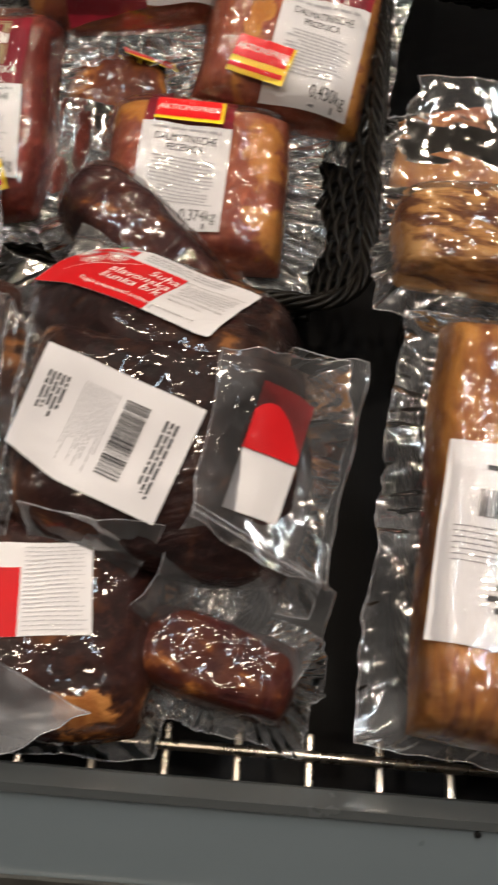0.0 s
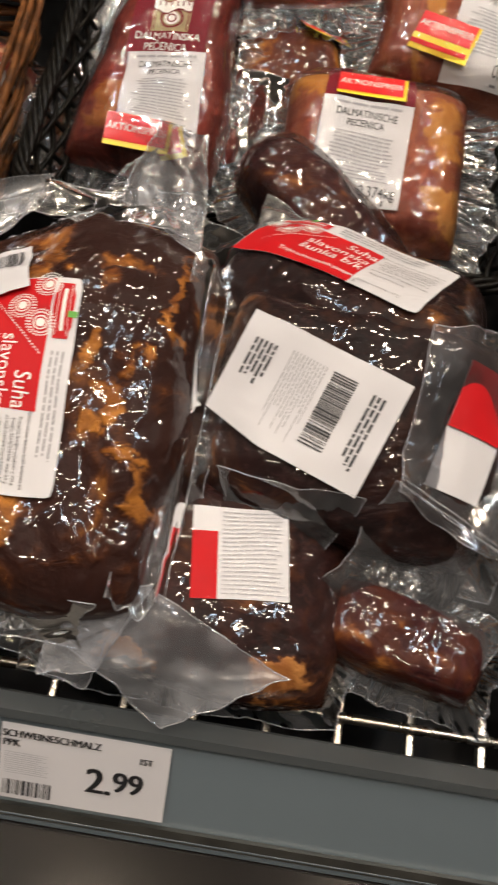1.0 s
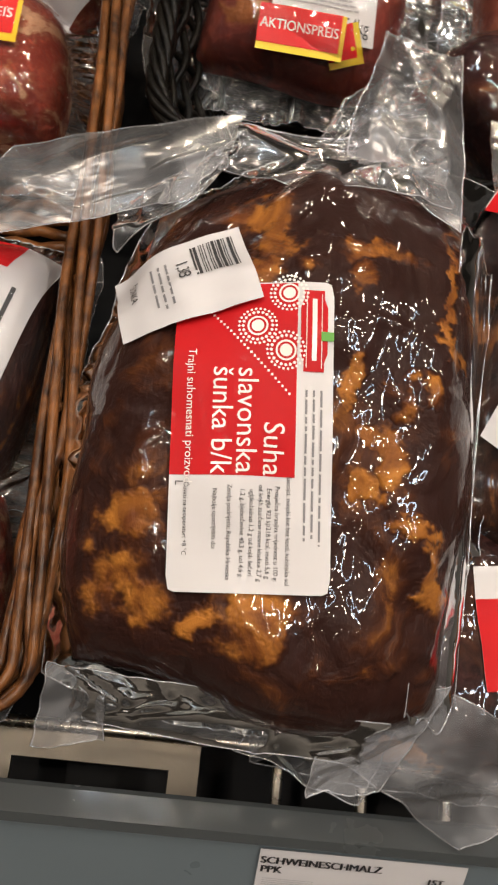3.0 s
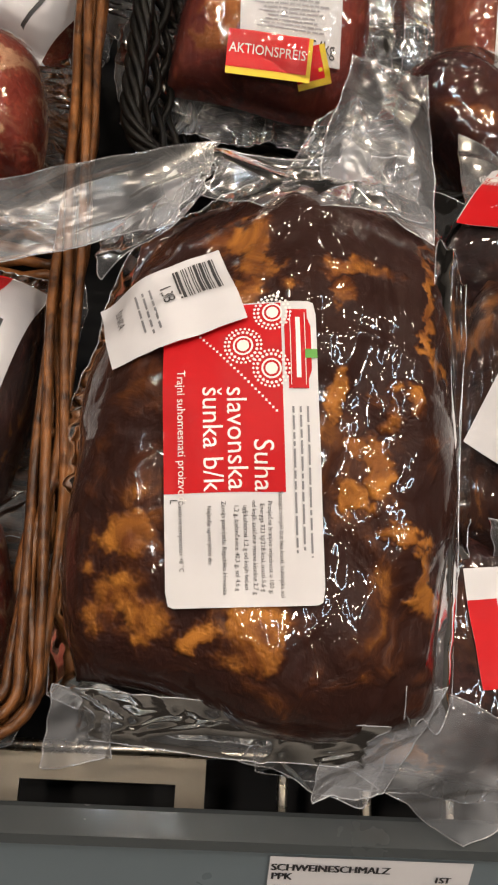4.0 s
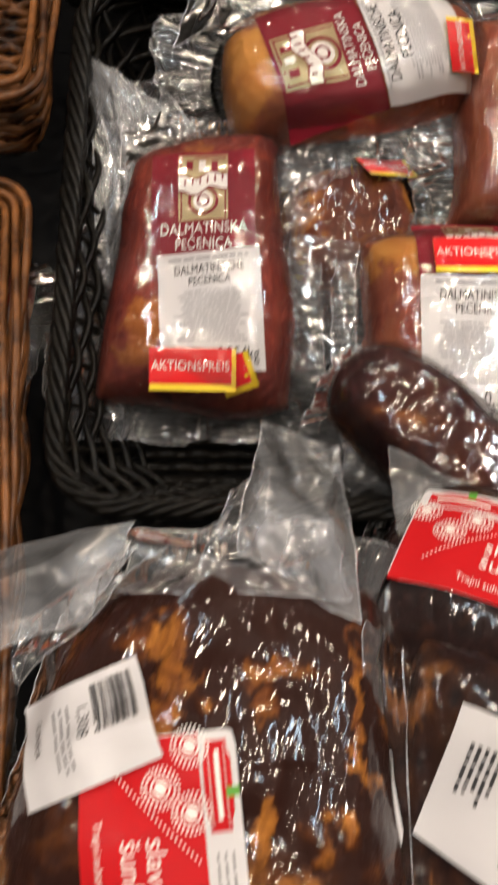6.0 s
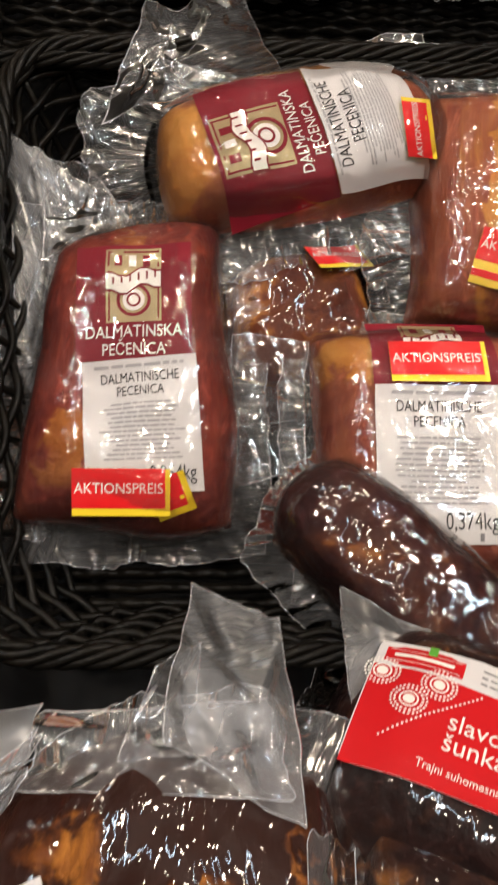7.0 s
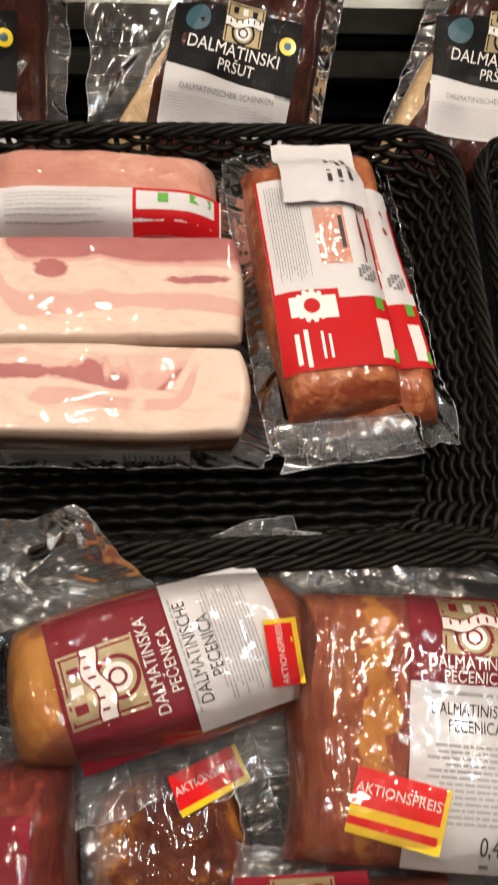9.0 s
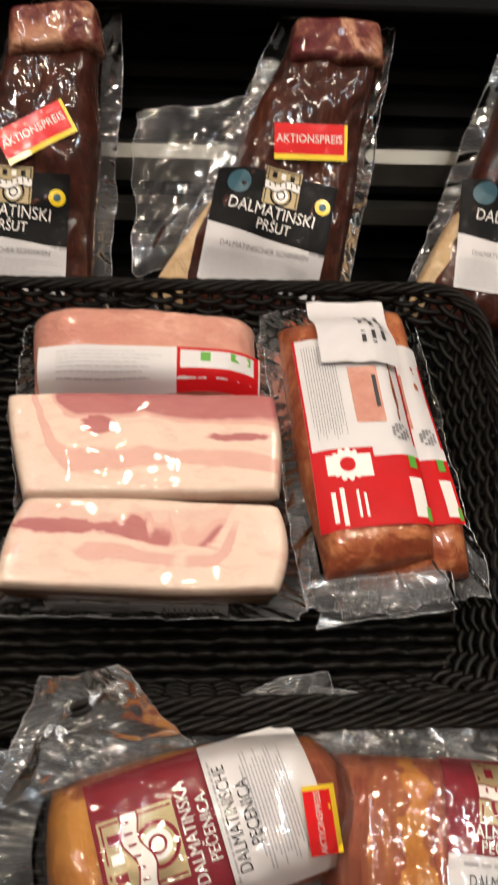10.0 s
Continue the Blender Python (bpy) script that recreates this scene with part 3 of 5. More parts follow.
class Label:
    """Paper stuck on a body: follows its top. Coordinates: metres from the label's centre, x across and y up it."""

    def __init__(self, parent, tree, x, y, w, h, rot, material, name="paper_label", label="", cut=None, raise_by=0.0007, smooth=4, wave=0.0, corner=0.0, under=(), stiff=False):
        self.parent, self.x, self.y, self.w, self.h = parent, x, y, w, h
        self.c, self.s = math.cos(radians(rot)), math.sin(radians(rot))
        self.n = 14
        g = np.full((self.n + 1, self.n + 1), np.nan)
        for j in range(self.n + 1):
            for i in range(self.n + 1):
                bx, by = self.body_xy((i / self.n - 0.5) * w, (j / self.n - 0.5) * h)
                hit = tree.ray_cast(Vector((bx, by, 1.0)), Vector((0, 0, -1)))[0]
                if hit is not None:
                    g[j, i] = hit.z
                for o in under:
                    du, dv = bx - o.x, by - o.y
                    ou, ov = o.c * du + o.s * dv, -o.s * du + o.c * dv
                    if abs(ou) < o.w * 0.55 and abs(ov) < o.h * 0.55:
                        z = o.place(ou, ov, 0.0008)[2]
                        g[j, i] = z if np.isnan(g[j, i]) else max(g[j, i], z)
        low = np.nanmin(g) if not np.isnan(g).all() else 0.0
        g[np.isnan(g)] = low
        for _ in range(smooth):
            e = np.pad(g, 1, mode="edge")
            g = np.maximum(g, (e[:-2, 1:-1] + e[2:, 1:-1] + e[1:-1, :-2] + e[1:-1, 2:] + 4 * g) / 8)
        if stiff:
            jj, ii = np.mgrid[0:self.n + 1, 0:self.n + 1]
            A = np.stack([ii.ravel(), jj.ravel(), np.ones(g.size)], 1)
            top = g > np.percentile(g, 30)
            fit = A @ np.linalg.lstsq(A[top.ravel()], g.ravel()[top.ravel()], rcond=None)[0]
            fit = fit.reshape(g.shape)
            g = np.maximum(g, fit) * 0.35 + fit * 0.65 + max(0.0, float(np.max(g - fit))) * 0.55
        for j in range(self.n + 1):
            for i in range(self.n + 1):
                g[j, i] += raise_by + wave * noise.noise(Vector((i * 0.35, j * 0.35, x * 90 + y * 50)))
        self.g = g
        pts, faces = [], []
        m = 20
        for j in range(m + 1):
            for i in range(m + 1):
                u, v = (i / m - 0.5), (j / m - 0.5)
                if corner:
                    du, dv = max(0, abs(u) - 0.5 + corner / w) * w, max(0, abs(v) - 0.5 + corner / h) * h
                    d = math.hypot(du, dv)
                    if d > corner:
                        u -= math.copysign(du * (1 - corner / d) / w, u)
                        v -= math.copysign(dv * (1 - corner / d) / h, v)
                pts.append((u * w, v * h))
                if cut:
                    pts[-1] = cut(*pts[-1])
        for j in range(m):
            for i in range(m):
                a = j * (m + 1) + i
                faces.append((a, a + 1, a + m + 2, a + m + 1))
        self.ob = mesh_part(name, [self.place(*p, 0) for p in pts], faces, material, parent, label)

    def body_xy(self, u, v):
        return self.x + self.c * u - self.s * v, self.y + self.s * u + self.c * v

    def place(self, u, v, up):
        fi = min(max((u / self.w + 0.5) * self.n, 0), self.n - 1e-6)
        fj = min(max((v / self.h + 0.5) * self.n, 0), self.n - 1e-6)
        i, j = int(fi), int(fj)
        a, b = fi - i, fj - j
        g = self.g
        z = (g[j, i] * (1 - a) + g[j, i + 1] * a) * (1 - b) + (g[j + 1, i] * (1 - a) + g[j + 1, i + 1] * a) * b
        return (*self.body_xy(u, v), float(z) + up)

    def rect(self, x0, y0, x1, y1, material, name="print_field", up=0.00025, shape=None):
        nu = max(2, int(abs(x1 - x0) / 0.003))
        nv = max(2, int(abs(y1 - y0) / 0.003))
        pts, faces = [], []
        for j in range(nv + 1):
            for i in range(nu + 1):
                u, v = x0 + (x1 - x0) * i / nu, y0 + (y1 - y0) * j / nv
                if shape:
                    u, v = shape(u, v)
                pts.append(self.place(u, v, up))
        for j in range(nv):
            for i in range(nu):
                a = j * (nu + 1) + i
                faces.append((a, a + 1, a + nu + 2, a + nu + 1))
        return mesh_part(name, pts, faces, material, self.ob)

    def bars(self, boxes, material, name="small_print", up=0.0005):
        verts, faces = [], []
        for x0, y0, x1, y1 in boxes:
            steps = max(1, int(max(abs(x1 - x0), abs(y1 - y0)) / 0.006))
            along = abs(x1 - x0) >= abs(y1 - y0)
            for k in range(steps + 1):
                t = k / steps
                if along:
                    pair = ((x0 + (x1 - x0) * t, y0), (x0 + (x1 - x0) * t, y1))
                else:
                    pair = ((x1, y0 + (y1 - y0) * t), (x0, y0 + (y1 - y0) * t))
                verts += [self.place(*pair[0], up), self.place(*pair[1], up)]
                if k:
                    b = len(verts)
                    faces.append((b - 4, b - 2, b - 1, b - 3))
        return mesh_part(name, verts, faces, material, self.ob)

    def text(self, text, x, y, size, material, rot=0.0, squeeze=1.0, up=0.0006, name="lettering"):
        pts, faces = glyphs(text)
        c, s = math.cos(radians(rot)), math.sin(radians(rot))
        out = []
        for px, py, _ in pts:
            u, v = px * size * squeeze, py * size
            out.append(self.place(x + c * u - s * v, y + s * u + c * v, up))
        return mesh_part(name, out, faces, material, self.ob, smooth=False)

    def disc(self, x, y, r0, r1, material, name="print_ring", up=0.0005, dots=0, dot=0.0006):
        verts, faces = [], []
        if dots:
            for k in range(dots):
                a = 2 * math.pi * k / dots
                cx, cy = x + r1 * math.cos(a), y + r1 * math.sin(a)
                b = len(verts)
                verts += [self.place(cx + dot * math.cos(t * math.pi / 3), cy + dot * math.sin(t * math.pi / 3), up) for t in range(6)]
                faces.append(tuple(range(b, b + 6)))
        else:
            n = 28
            for k in range(n):
                a = 2 * math.pi * k / n
                verts += [self.place(x + r0 * math.cos(a), y + r0 * math.sin(a), up), self.place(x + r1 * math.cos(a), y + r1 * math.sin(a), up)]
            for k in range(n):
                p, q = 2 * k, 2 * ((k + 1) % n)
                faces.append((p, p + 1, q + 1, q))
        return mesh_part(name, verts, faces, material, self.ob)

    def barcode(self, x0, y0, x1, y1, seed=1, upright=True, material=None):
        """Bars that stand upright (or lie across) between the two corners."""
        rnd = random.Random(seed)
        boxes, p = [], 0.0
        span = (x1 - x0) if upright else (y1 - y0)
        while p < span:
            t = rnd.choice((0.0004, 0.0004, 0.0008, 0.0012))
            if upright:
                boxes.append((x0 + p, y0, min(x0 + p + t, x1), y1))
            else:
                boxes.append((x0, y0 + p, x1, min(y0 + p + t, y1)))
            p += t + rnd.choice((0.0004, 0.0006, 0.0010))
        return tagged(self.bars(boxes, material or INK, "barcode"), kind="stuff")

    def lines(self, x0, y0, x1, y1, rows, seed=1, thick=0.36, material=None, upright=False, ragged=0.3, centred=False):
        """Rows of small print from the top down (or columns from the right), broken into words."""
        rnd = random.Random(seed)
        boxes = []
        rows = int(rows * 1.9) if rows > 1 else rows
        for k in range(rows):
            if not upright:
                pitch = (y1 - y0) / rows
                yc = y1 - (k + 0.5) * pitch
                width = (x1 - x0) * (1 - ragged * rnd.random())
                p = x0 + ((x1 - x0) - width) / 2 if centred else x0
                end = p + width
                while p < end:
                    wd = rnd.uniform(0.8, 3.6) * pitch * 0.8
                    boxes.append((p, yc - pitch * thick * 0.36, min(p + wd, end), yc + pitch * thick * 0.36))
                    p += wd + pitch * 0.3
            else:
                pitch = (x1 - x0) / rows
                xc = x1 - (k + 0.5) * pitch
                end = y1 - (y1 - y0) * (1 - ragged * rnd.random())
                p = y1
                while p > end:
                    wd = rnd.uniform(0.8, 3.6) * pitch * 0.8
                    boxes.append((xc - pitch * thick * 0.36, max(p - wd, end), xc + pitch * thick * 0.36, p))
                    p -= wd + pitch * 0.35
        return self.bars(boxes, material or GREYINK)


def skin_mesh(w, l, h, roundness, flat, seed, taper, shear, amp, gap=0.0016, nu=120, nv=130, warp=straight, wobble=1.0):
    """The film drawn tight over a pack's top, a hair above its content, with sharp creases."""
    verts, faces = [], []
    gx, gy = np.meshgrid(np.linspace(-w * 0.57, w * 0.57, nu + 1), np.linspace(-l * 0.57, l * 0.57, nv + 1))
    pleats = tents(gx, gy, seed + 0.9, int(w * l * 9000), (-w * 0.57, w * 0.57, -l * 0.57, l * 0.57), 0.024, 0.0032)
    for j in range(nv + 1):
        for i in range(nu + 1):
            a, b = 2.08 * i / nu - 1.04, 2.08 * j / nv - 1.04
            x = a * math.sqrt(max(0, 1 - roundness * b * b / 2))
            y = b * math.sqrt(max(0, 1 - roundness * a * a / 2))
            f = math.sqrt(max(0.0, (1 - min(1, abs(a)) ** flat) * (1 - min(1, abs(b)) ** flat)))
            px, py = x * w / 2 * (1 - taper * y) + shear * y, y * l / 2
            edge = max(0.0, max(abs(a), abs(b)) - 1.0) / 0.04
            px, py = px + edge * 0.003 * wob(px, py, seed + 31, 60.0), py + edge * 0.003 * wob(px, py, seed + 33, 60.0)
            px += 0.10 * wobble * w * wob(px, py, seed, 13.0) * abs(x)
            py += 0.09 * wobble * l * wob(px, py, seed + 5, 13.0) * abs(y)
            c = pleats[j, i] + 0.5 * (1 - 2.4 * abs(wob(px, py * 0.55, seed + 12, 46.0))) + 0.35 * (1 - 2 * abs(wob(px * 0.6, py, seed + 17, 130.0)))
            px, py = warp(px, py)
            out = max(0.0, max(abs(a), abs(b)) - 0.93)
            z = h * (0.34 + 0.66 * f) + gap + amp * max(-0.7, c) * (0.5 + 1.6 * (1 - f) + 7.0 * out) - h * 1.2 * max(0.0, out - 0.07)
            verts.append((px, py, z))
    for j in range(nv):
        for i in range(nu):
            k = j * (nu + 1) + i
            faces.append((k, k + 1, k + nu + 2, k + nu + 1))
    return verts, faces


class Pack:
    """A vacuum pack: its content, and the bag round it."""

    def __init__(self, name, label, category, p, slope, side, spin, w, l, h, material, margins=(0.01,) * 4, film=None, seed=1.0, group="",
                 roundness=0.3, taper=0.0, shear=0.0, content="meat", amp=0.003, lift=0.0, skin=0.0, warp=straight, **shape):
        self.labels = []
        self.m = on_slope(p, slope, side, spin, h)
        self.root = empty(name, self.m, label, category, group)
        v, f = body_mesh(w, l, h, roundness, seed=seed, taper=taper, shear=shear, warp=warp, **{"folds": 0.0006, **shape})
        self.tree = BVHTree.FromPolygons([Vector(q) for q in v], f)
        self.body = mesh_part(content, v, f, material, self.root)
        self.h = h
        if margins:
            flange(self.root, w, l, h, roundness, taper, shear, margins, seed, film, amp, lift, warp=warp)
        if skin:
            v, f = skin_mesh(w, l, h + shape.get("lumps", 0.003) * 0.7, roundness, shape.get("flat", 4.0), seed, taper, shear, skin, 0.0034, warp=warp, wobble=shape.get("wobble", 1.0))
            mesh_part("shrunk_film", v, f, SKIN, self.root)

    def label(self, x, y, w, h, rot, material, **more):
        made = Label(self.root, self.tree, x, y, w, h, rot, material, under=tuple(self.labels), **more)
        self.labels.append(made)
        return made

    def flap(self, corners, **more):
        return sheet(self.root, corners, **more)

    def offer(self, x, y, rot, w=0.044, h=0.021, stripes=1, raise_by=0.0009):
        """The red price-offer sticker with its yellow border."""
        s = self.label(x, y, w, h, rot, YELLOW, name="offer_sticker", label="red and yellow price offer sticker", raise_by=raise_by, smooth=3, stiff=True)
        e = h * (0.16 if stripes == 1 else 0.42)
        s.rect(-w / 2, -h / 2 + e, w / 2 - 0.0022, h / 2, SIGNAL, "red_field")
        if stripes == 2:
            s.rect(-w / 2, -h / 2 + h * 0.13, w / 2 - 0.0022, -h / 2 + h * 0.26, SIGNAL, "red_stripe")
        s.text("AKTIONSPREIS", -0.001, (e - h * 0.02) / 2, w * 0.150, WHITEINK, 0, 0.92)
        return s


def crest(lb, x, y, w, h, ground, dark, lean):
    """A plain emblem: a foil field, a seal below, and a slanting white ribbon with a dark outline across it."""
    lb.rect(x - w, y - h, x + w, y + h, ground, "crest_foil")
    lb.bars([(x - w * 0.92, y - h * 0.95, x - w * 0.86, y + h * 0.95), (x + w * 0.86, y - h * 0.95, x + w * 0.92, y + h * 0.95), (x - w * 0.86, y + h * 0.88, x + w * 0.86, y + h * 0.93)], dark, "crest_line", 0.0004)
    lb.disc(x, y - h * 0.40, w * 0.50, w * 0.62, dark, "crest_ring", 0.0005)
    lb.disc(x, y - h * 0.40, 0, w * 0.40, WHITEINK, "crest_seal", 0.0005)
    lb.disc(x, y - h * 0.40, w * 0.18, w * 0.26, dark, "crest_ring", 0.0007)
    for k in range(3):
        t = -0.5 + 0.5 * k
        lb.bars([(x + w * (t - 0.16), y + h * 0.48, x + w * (t + 0.10), y + h * 0.80)], dark if k != 1 else WHITEINK, "crest_figure", 0.0006)
    slope = math.tan(radians(lean))
    for grow, material, up in ((0.05, dark, 0.0008), (0.0, WHITEINK, 0.0010)):
        lb.rect(x - w * (0.98 + grow), y - h * (0.10 + grow), x + w * (0.98 + grow), y + h * (0.30 + grow), material, "crest_ribbon", up,
                lambda u, v: (u, v + (u - x) * slope + 0.10 * h * math.sin((u - x) / w * 5.0)))
    lb.bars([(x + w * (-0.75 + 0.3 * k), y + h * (-0.02 + 0.04 * k), x + w * (-0.68 + 0.3 * k), y + h * (0.16 + 0.05 * k)) for k in range(6)], dark, "crest_mark", 0.0012)


def loin_label(pk, x, y, rot, w=0.056, top=0.058, low=0.068, weight="", seed=1, title=True, low_w=None, low_dx=0.0, low_rot=0.0, tw=None):
    """The maroon front label with a gold crest and title above, and the white ingredients label below it."""
    c, s = math.cos(radians(rot)), math.sin(radians(rot))

    def at(u, v):
        return x + c * u - s * v, y + s * u + c * v
    a = pk.label(*at(0, top / 2), w, top, rot, MAROON, name="front_label", label="maroon label with gold crest", smooth=7, wave=0.0006, raise_by=0.0017)
    g = w * 0.24
    crest(a, 0, top * 0.14, g, top * 0.32, GOLD, MAROON, 10)
    tw = tw or w
    if title:
        a.text("DALMATINSKA", 0, top * -0.27, tw * 0.155, WHITEINK, 0, 0.80)
        a.text("PEČENICA", 0, top * -0.42, tw * 0.145, WHITEINK, 0, 0.82)
    lw = low_w or w
    b = pk.label(*at(low_dx, -low / 2), lw, low, rot + low_rot, WHITE_LOIN, name="ingredients_label", label="white printed ingredients label", smooth=7, wave=0.0006, raise_by=0.0019)
    b.lines(-lw * 0.40, low * 0.42, lw * 0.40, low * 0.48, 1, seed, 0.5, PALEINK, ragged=0.1, centred=True)
    b.text("DALMATINISCHE", 0, low * 0.36, lw * 0.125, INK, 0, 0.72)
    b.text("PECENICA", 0, low * 0.36 - lw * 0.12, lw * 0.125, INK, 0, 0.72)
    b.lines(-lw * 0.38, -low * 0.26, lw * 0.38, low * 0.18, 7, seed + 3, 0.62, PALEINK, ragged=0.4, centred=True)
    if weight:
        b.text(weight, lw * 0.24, -low * 0.36, lw * 0.19, INK, 0, 0.68)
        b.bars([(lw * 0.05, -low * 0.47, lw * 0.12, -low * 0.45), (lw * 0.3, -low * 0.48, lw * 0.33, -low * 0.43)], GREYINK)
    return a, b


def ham_label(pk, x, y, rot, w=0.056, h=0.112, detail=True):
    """The red and white ham label; its lettering runs down the label."""
    a = pk.label(x, y, w, h, rot, WHITE_FILM, name="front_label", label="red and white printed ham label", smooth=9, corner=0.003, raise_by=0.0016)
    rx0, rx1, ry0, ry1 = -w * 0.5, w * 0.27, -h * 0.14, h * 0.5
    a.rect(rx0, ry0, rx1, ry1 - 0.0005, RED, "red_field")
    for cx, cy in ((w * 0.02, h * 0.345), (w * 0.20, h * 0.265), (w * 0.215, h * 0.46)):
        a.disc(cx, cy, 0.0030, 0.0037, WHITEINK, "print_ring")
        a.disc(cx, cy, 0, 0.0022, WHITEINK, "print_seed")
        a.disc(cx, cy, 0, 0.0052, WHITEINK, "dotted_print", dots=20)
        a.disc(cx, cy, 0, 0.0066, WHITEINK, "dotted_print", dots=26, dot=0.0005)
    rows = [(-w * 0.28 + k * w * 0.022, h * 0.40 - k * h * 0.012) for k in range(24)]
    a.bars([(px - 0.0004, py - 0.0004, px + 0.0004, py + 0.0004) for px, py in rows], WHITEINK, "dotted_print")
    a.text("Suha", w * 0.13, -h * 0.055, w * 0.185, WHITEINK, -90, 0.95)
    a.text("slavonska", -w * 0.035, h * 0.035, w * 0.185, WHITEINK, -90, 0.95)
    a.text("šunka b/k", -w * 0.19, h * 0.035, w * 0.185, WHITEINK, -90, 0.95)
    a.text("Trajni suhomesnati proizvod", -w * 0.385, h * 0.05, w * 0.075, WHITEINK, -90, 0.98)
    # the maker's lozenge, plain
    a.rect(w * 0.31, h * 0.20, w * 0.44, h * 0.47, RED, "maker_lozenge", 0.0004, lambda u, v: (u + (0.0012 if abs(v - h * 0.335) < h * 0.09 else 0) * (1 if u > w * 0.375 else -1), v))
    a.bars([(w * 0.362, h * 0.235, w * 0.392, h * 0.44), (w * 0.325, h * 0.212, w * 0.329, h * 0.458), (w * 0.421, h * 0.212, w * 0.425, h * 0.458)], WHITEINK, "lozenge_stripe", 0.0007)
    a.rect(w * 0.42, h * 0.30, w * 0.50, h * 0.33, GREEN, "leaf_mark", 0.0008)
    a.lines(w * 0.31, -h * 0.40, w * 0.45, h * 0.14, 2, 5, 0.40, GREYINK, True, 0.15)
    for text, u, v in (("Sastojci: svinjski but bez kosti, kuhinjska sol", 0.235, -0.305), ("Prosječna hranjiva vrijednost u 100 g:", 0.165, -0.315), ("Energija 923 kJ/218 kcal, masti 5,6 g", 0.115, -0.315),
                       ("od kojih zasićene masne kiseline 2,7 g", 0.065, -0.315), ("ugljikohidrati 1,2 g od kojih šećeri", 0.010, -0.315), ("1,2 g, bjelančevine 40,3 g, sol 4,6 g", -0.045, -0.315),
                       ("Zemlja podrijetla: Republika Hrvatska", -0.125, -0.315), ("Najbolje upotrijebiti do:", -0.215, -0.275), ("Čuvati na temperaturi +8 °C", -0.395, -0.275)):
        a.text(text, w * u, h * v, w * 0.041, INK, -90, 0.92)
    a.text("L", -w * 0.44, -h * 0.165, w * 0.07, INK, -90, 0.9)
    return a


# ---- wicker ----
def tube(points, r, sides=6, closed=False, squash=1.0):
    verts, faces = [], []
    n = len(points)
    for k, p in enumerate(points):
        a = Vector(points[(k + 1) % n] if closed or k < n - 1 else points[k])
        b = Vector(points[k - 1] if closed or k else points[k])
        t = (a - b).normalized()
        u = t.cross(Vector((0, 0, 1)))
        u = u.normalized() if u.length > 1e-4 else Vector((1, 0, 0))
        v = t.cross(u)
        rr = r[k] if isinstance(r, list) else r
        for s in range(sides):
            ang = 2 * math.pi * s / sides
            q = Vector(p) + u * rr * math.cos(ang) * squash + v * rr * math.sin(ang)
            verts.append(tuple(q))
    for k in range(n if closed else n - 1):
        for s in range(sides):
            a, b = k * sides + s, k * sides + (s + 1) % sides
            c, d = ((k + 1) % n) * sides + s, ((k + 1) % n) * sides + (s + 1) % sides
            faces.append((a, c, d, b))
    if not closed:
        faces.append(tuple(range(sides)))
        faces.append(tuple(range((n - 1) * sides, n * sides))[::-1])
    return verts, faces


def ring(hw, hl, rad, s, total):
    """A point and its outward direction at the length s along a rounded rectangle."""
    sx, sy, q = 2 * (hw - rad), 2 * (hl - rad), math.pi * rad / 2
    s = s % total
    for k, (side, cx, cy, a0) in enumerate(((sx, 1, -1, -90), (sy, 1, 1, 0), (sx, -1, 1, 90), (sy, -1, -1, 180))):
        if s < side:
            d = Vector((math.cos(radians(a0)), math.sin(radians(a0))))
            along = Vector((-d.y, d.x))
            start = Vector((cx * (hw - rad), cy * (hl - rad))) - along * side
            return start + d * rad + along * s, d
        s -= side
        if s < q:
            a = radians(a0) + s / rad
            d = Vector((math.cos(a), math.sin(a)))
            return Vector((cx * (hw - rad), cy * (hl - rad))) + d * rad, d
        s -= q
    return Vector((hw, -hl + rad)), Vector((1, 0))


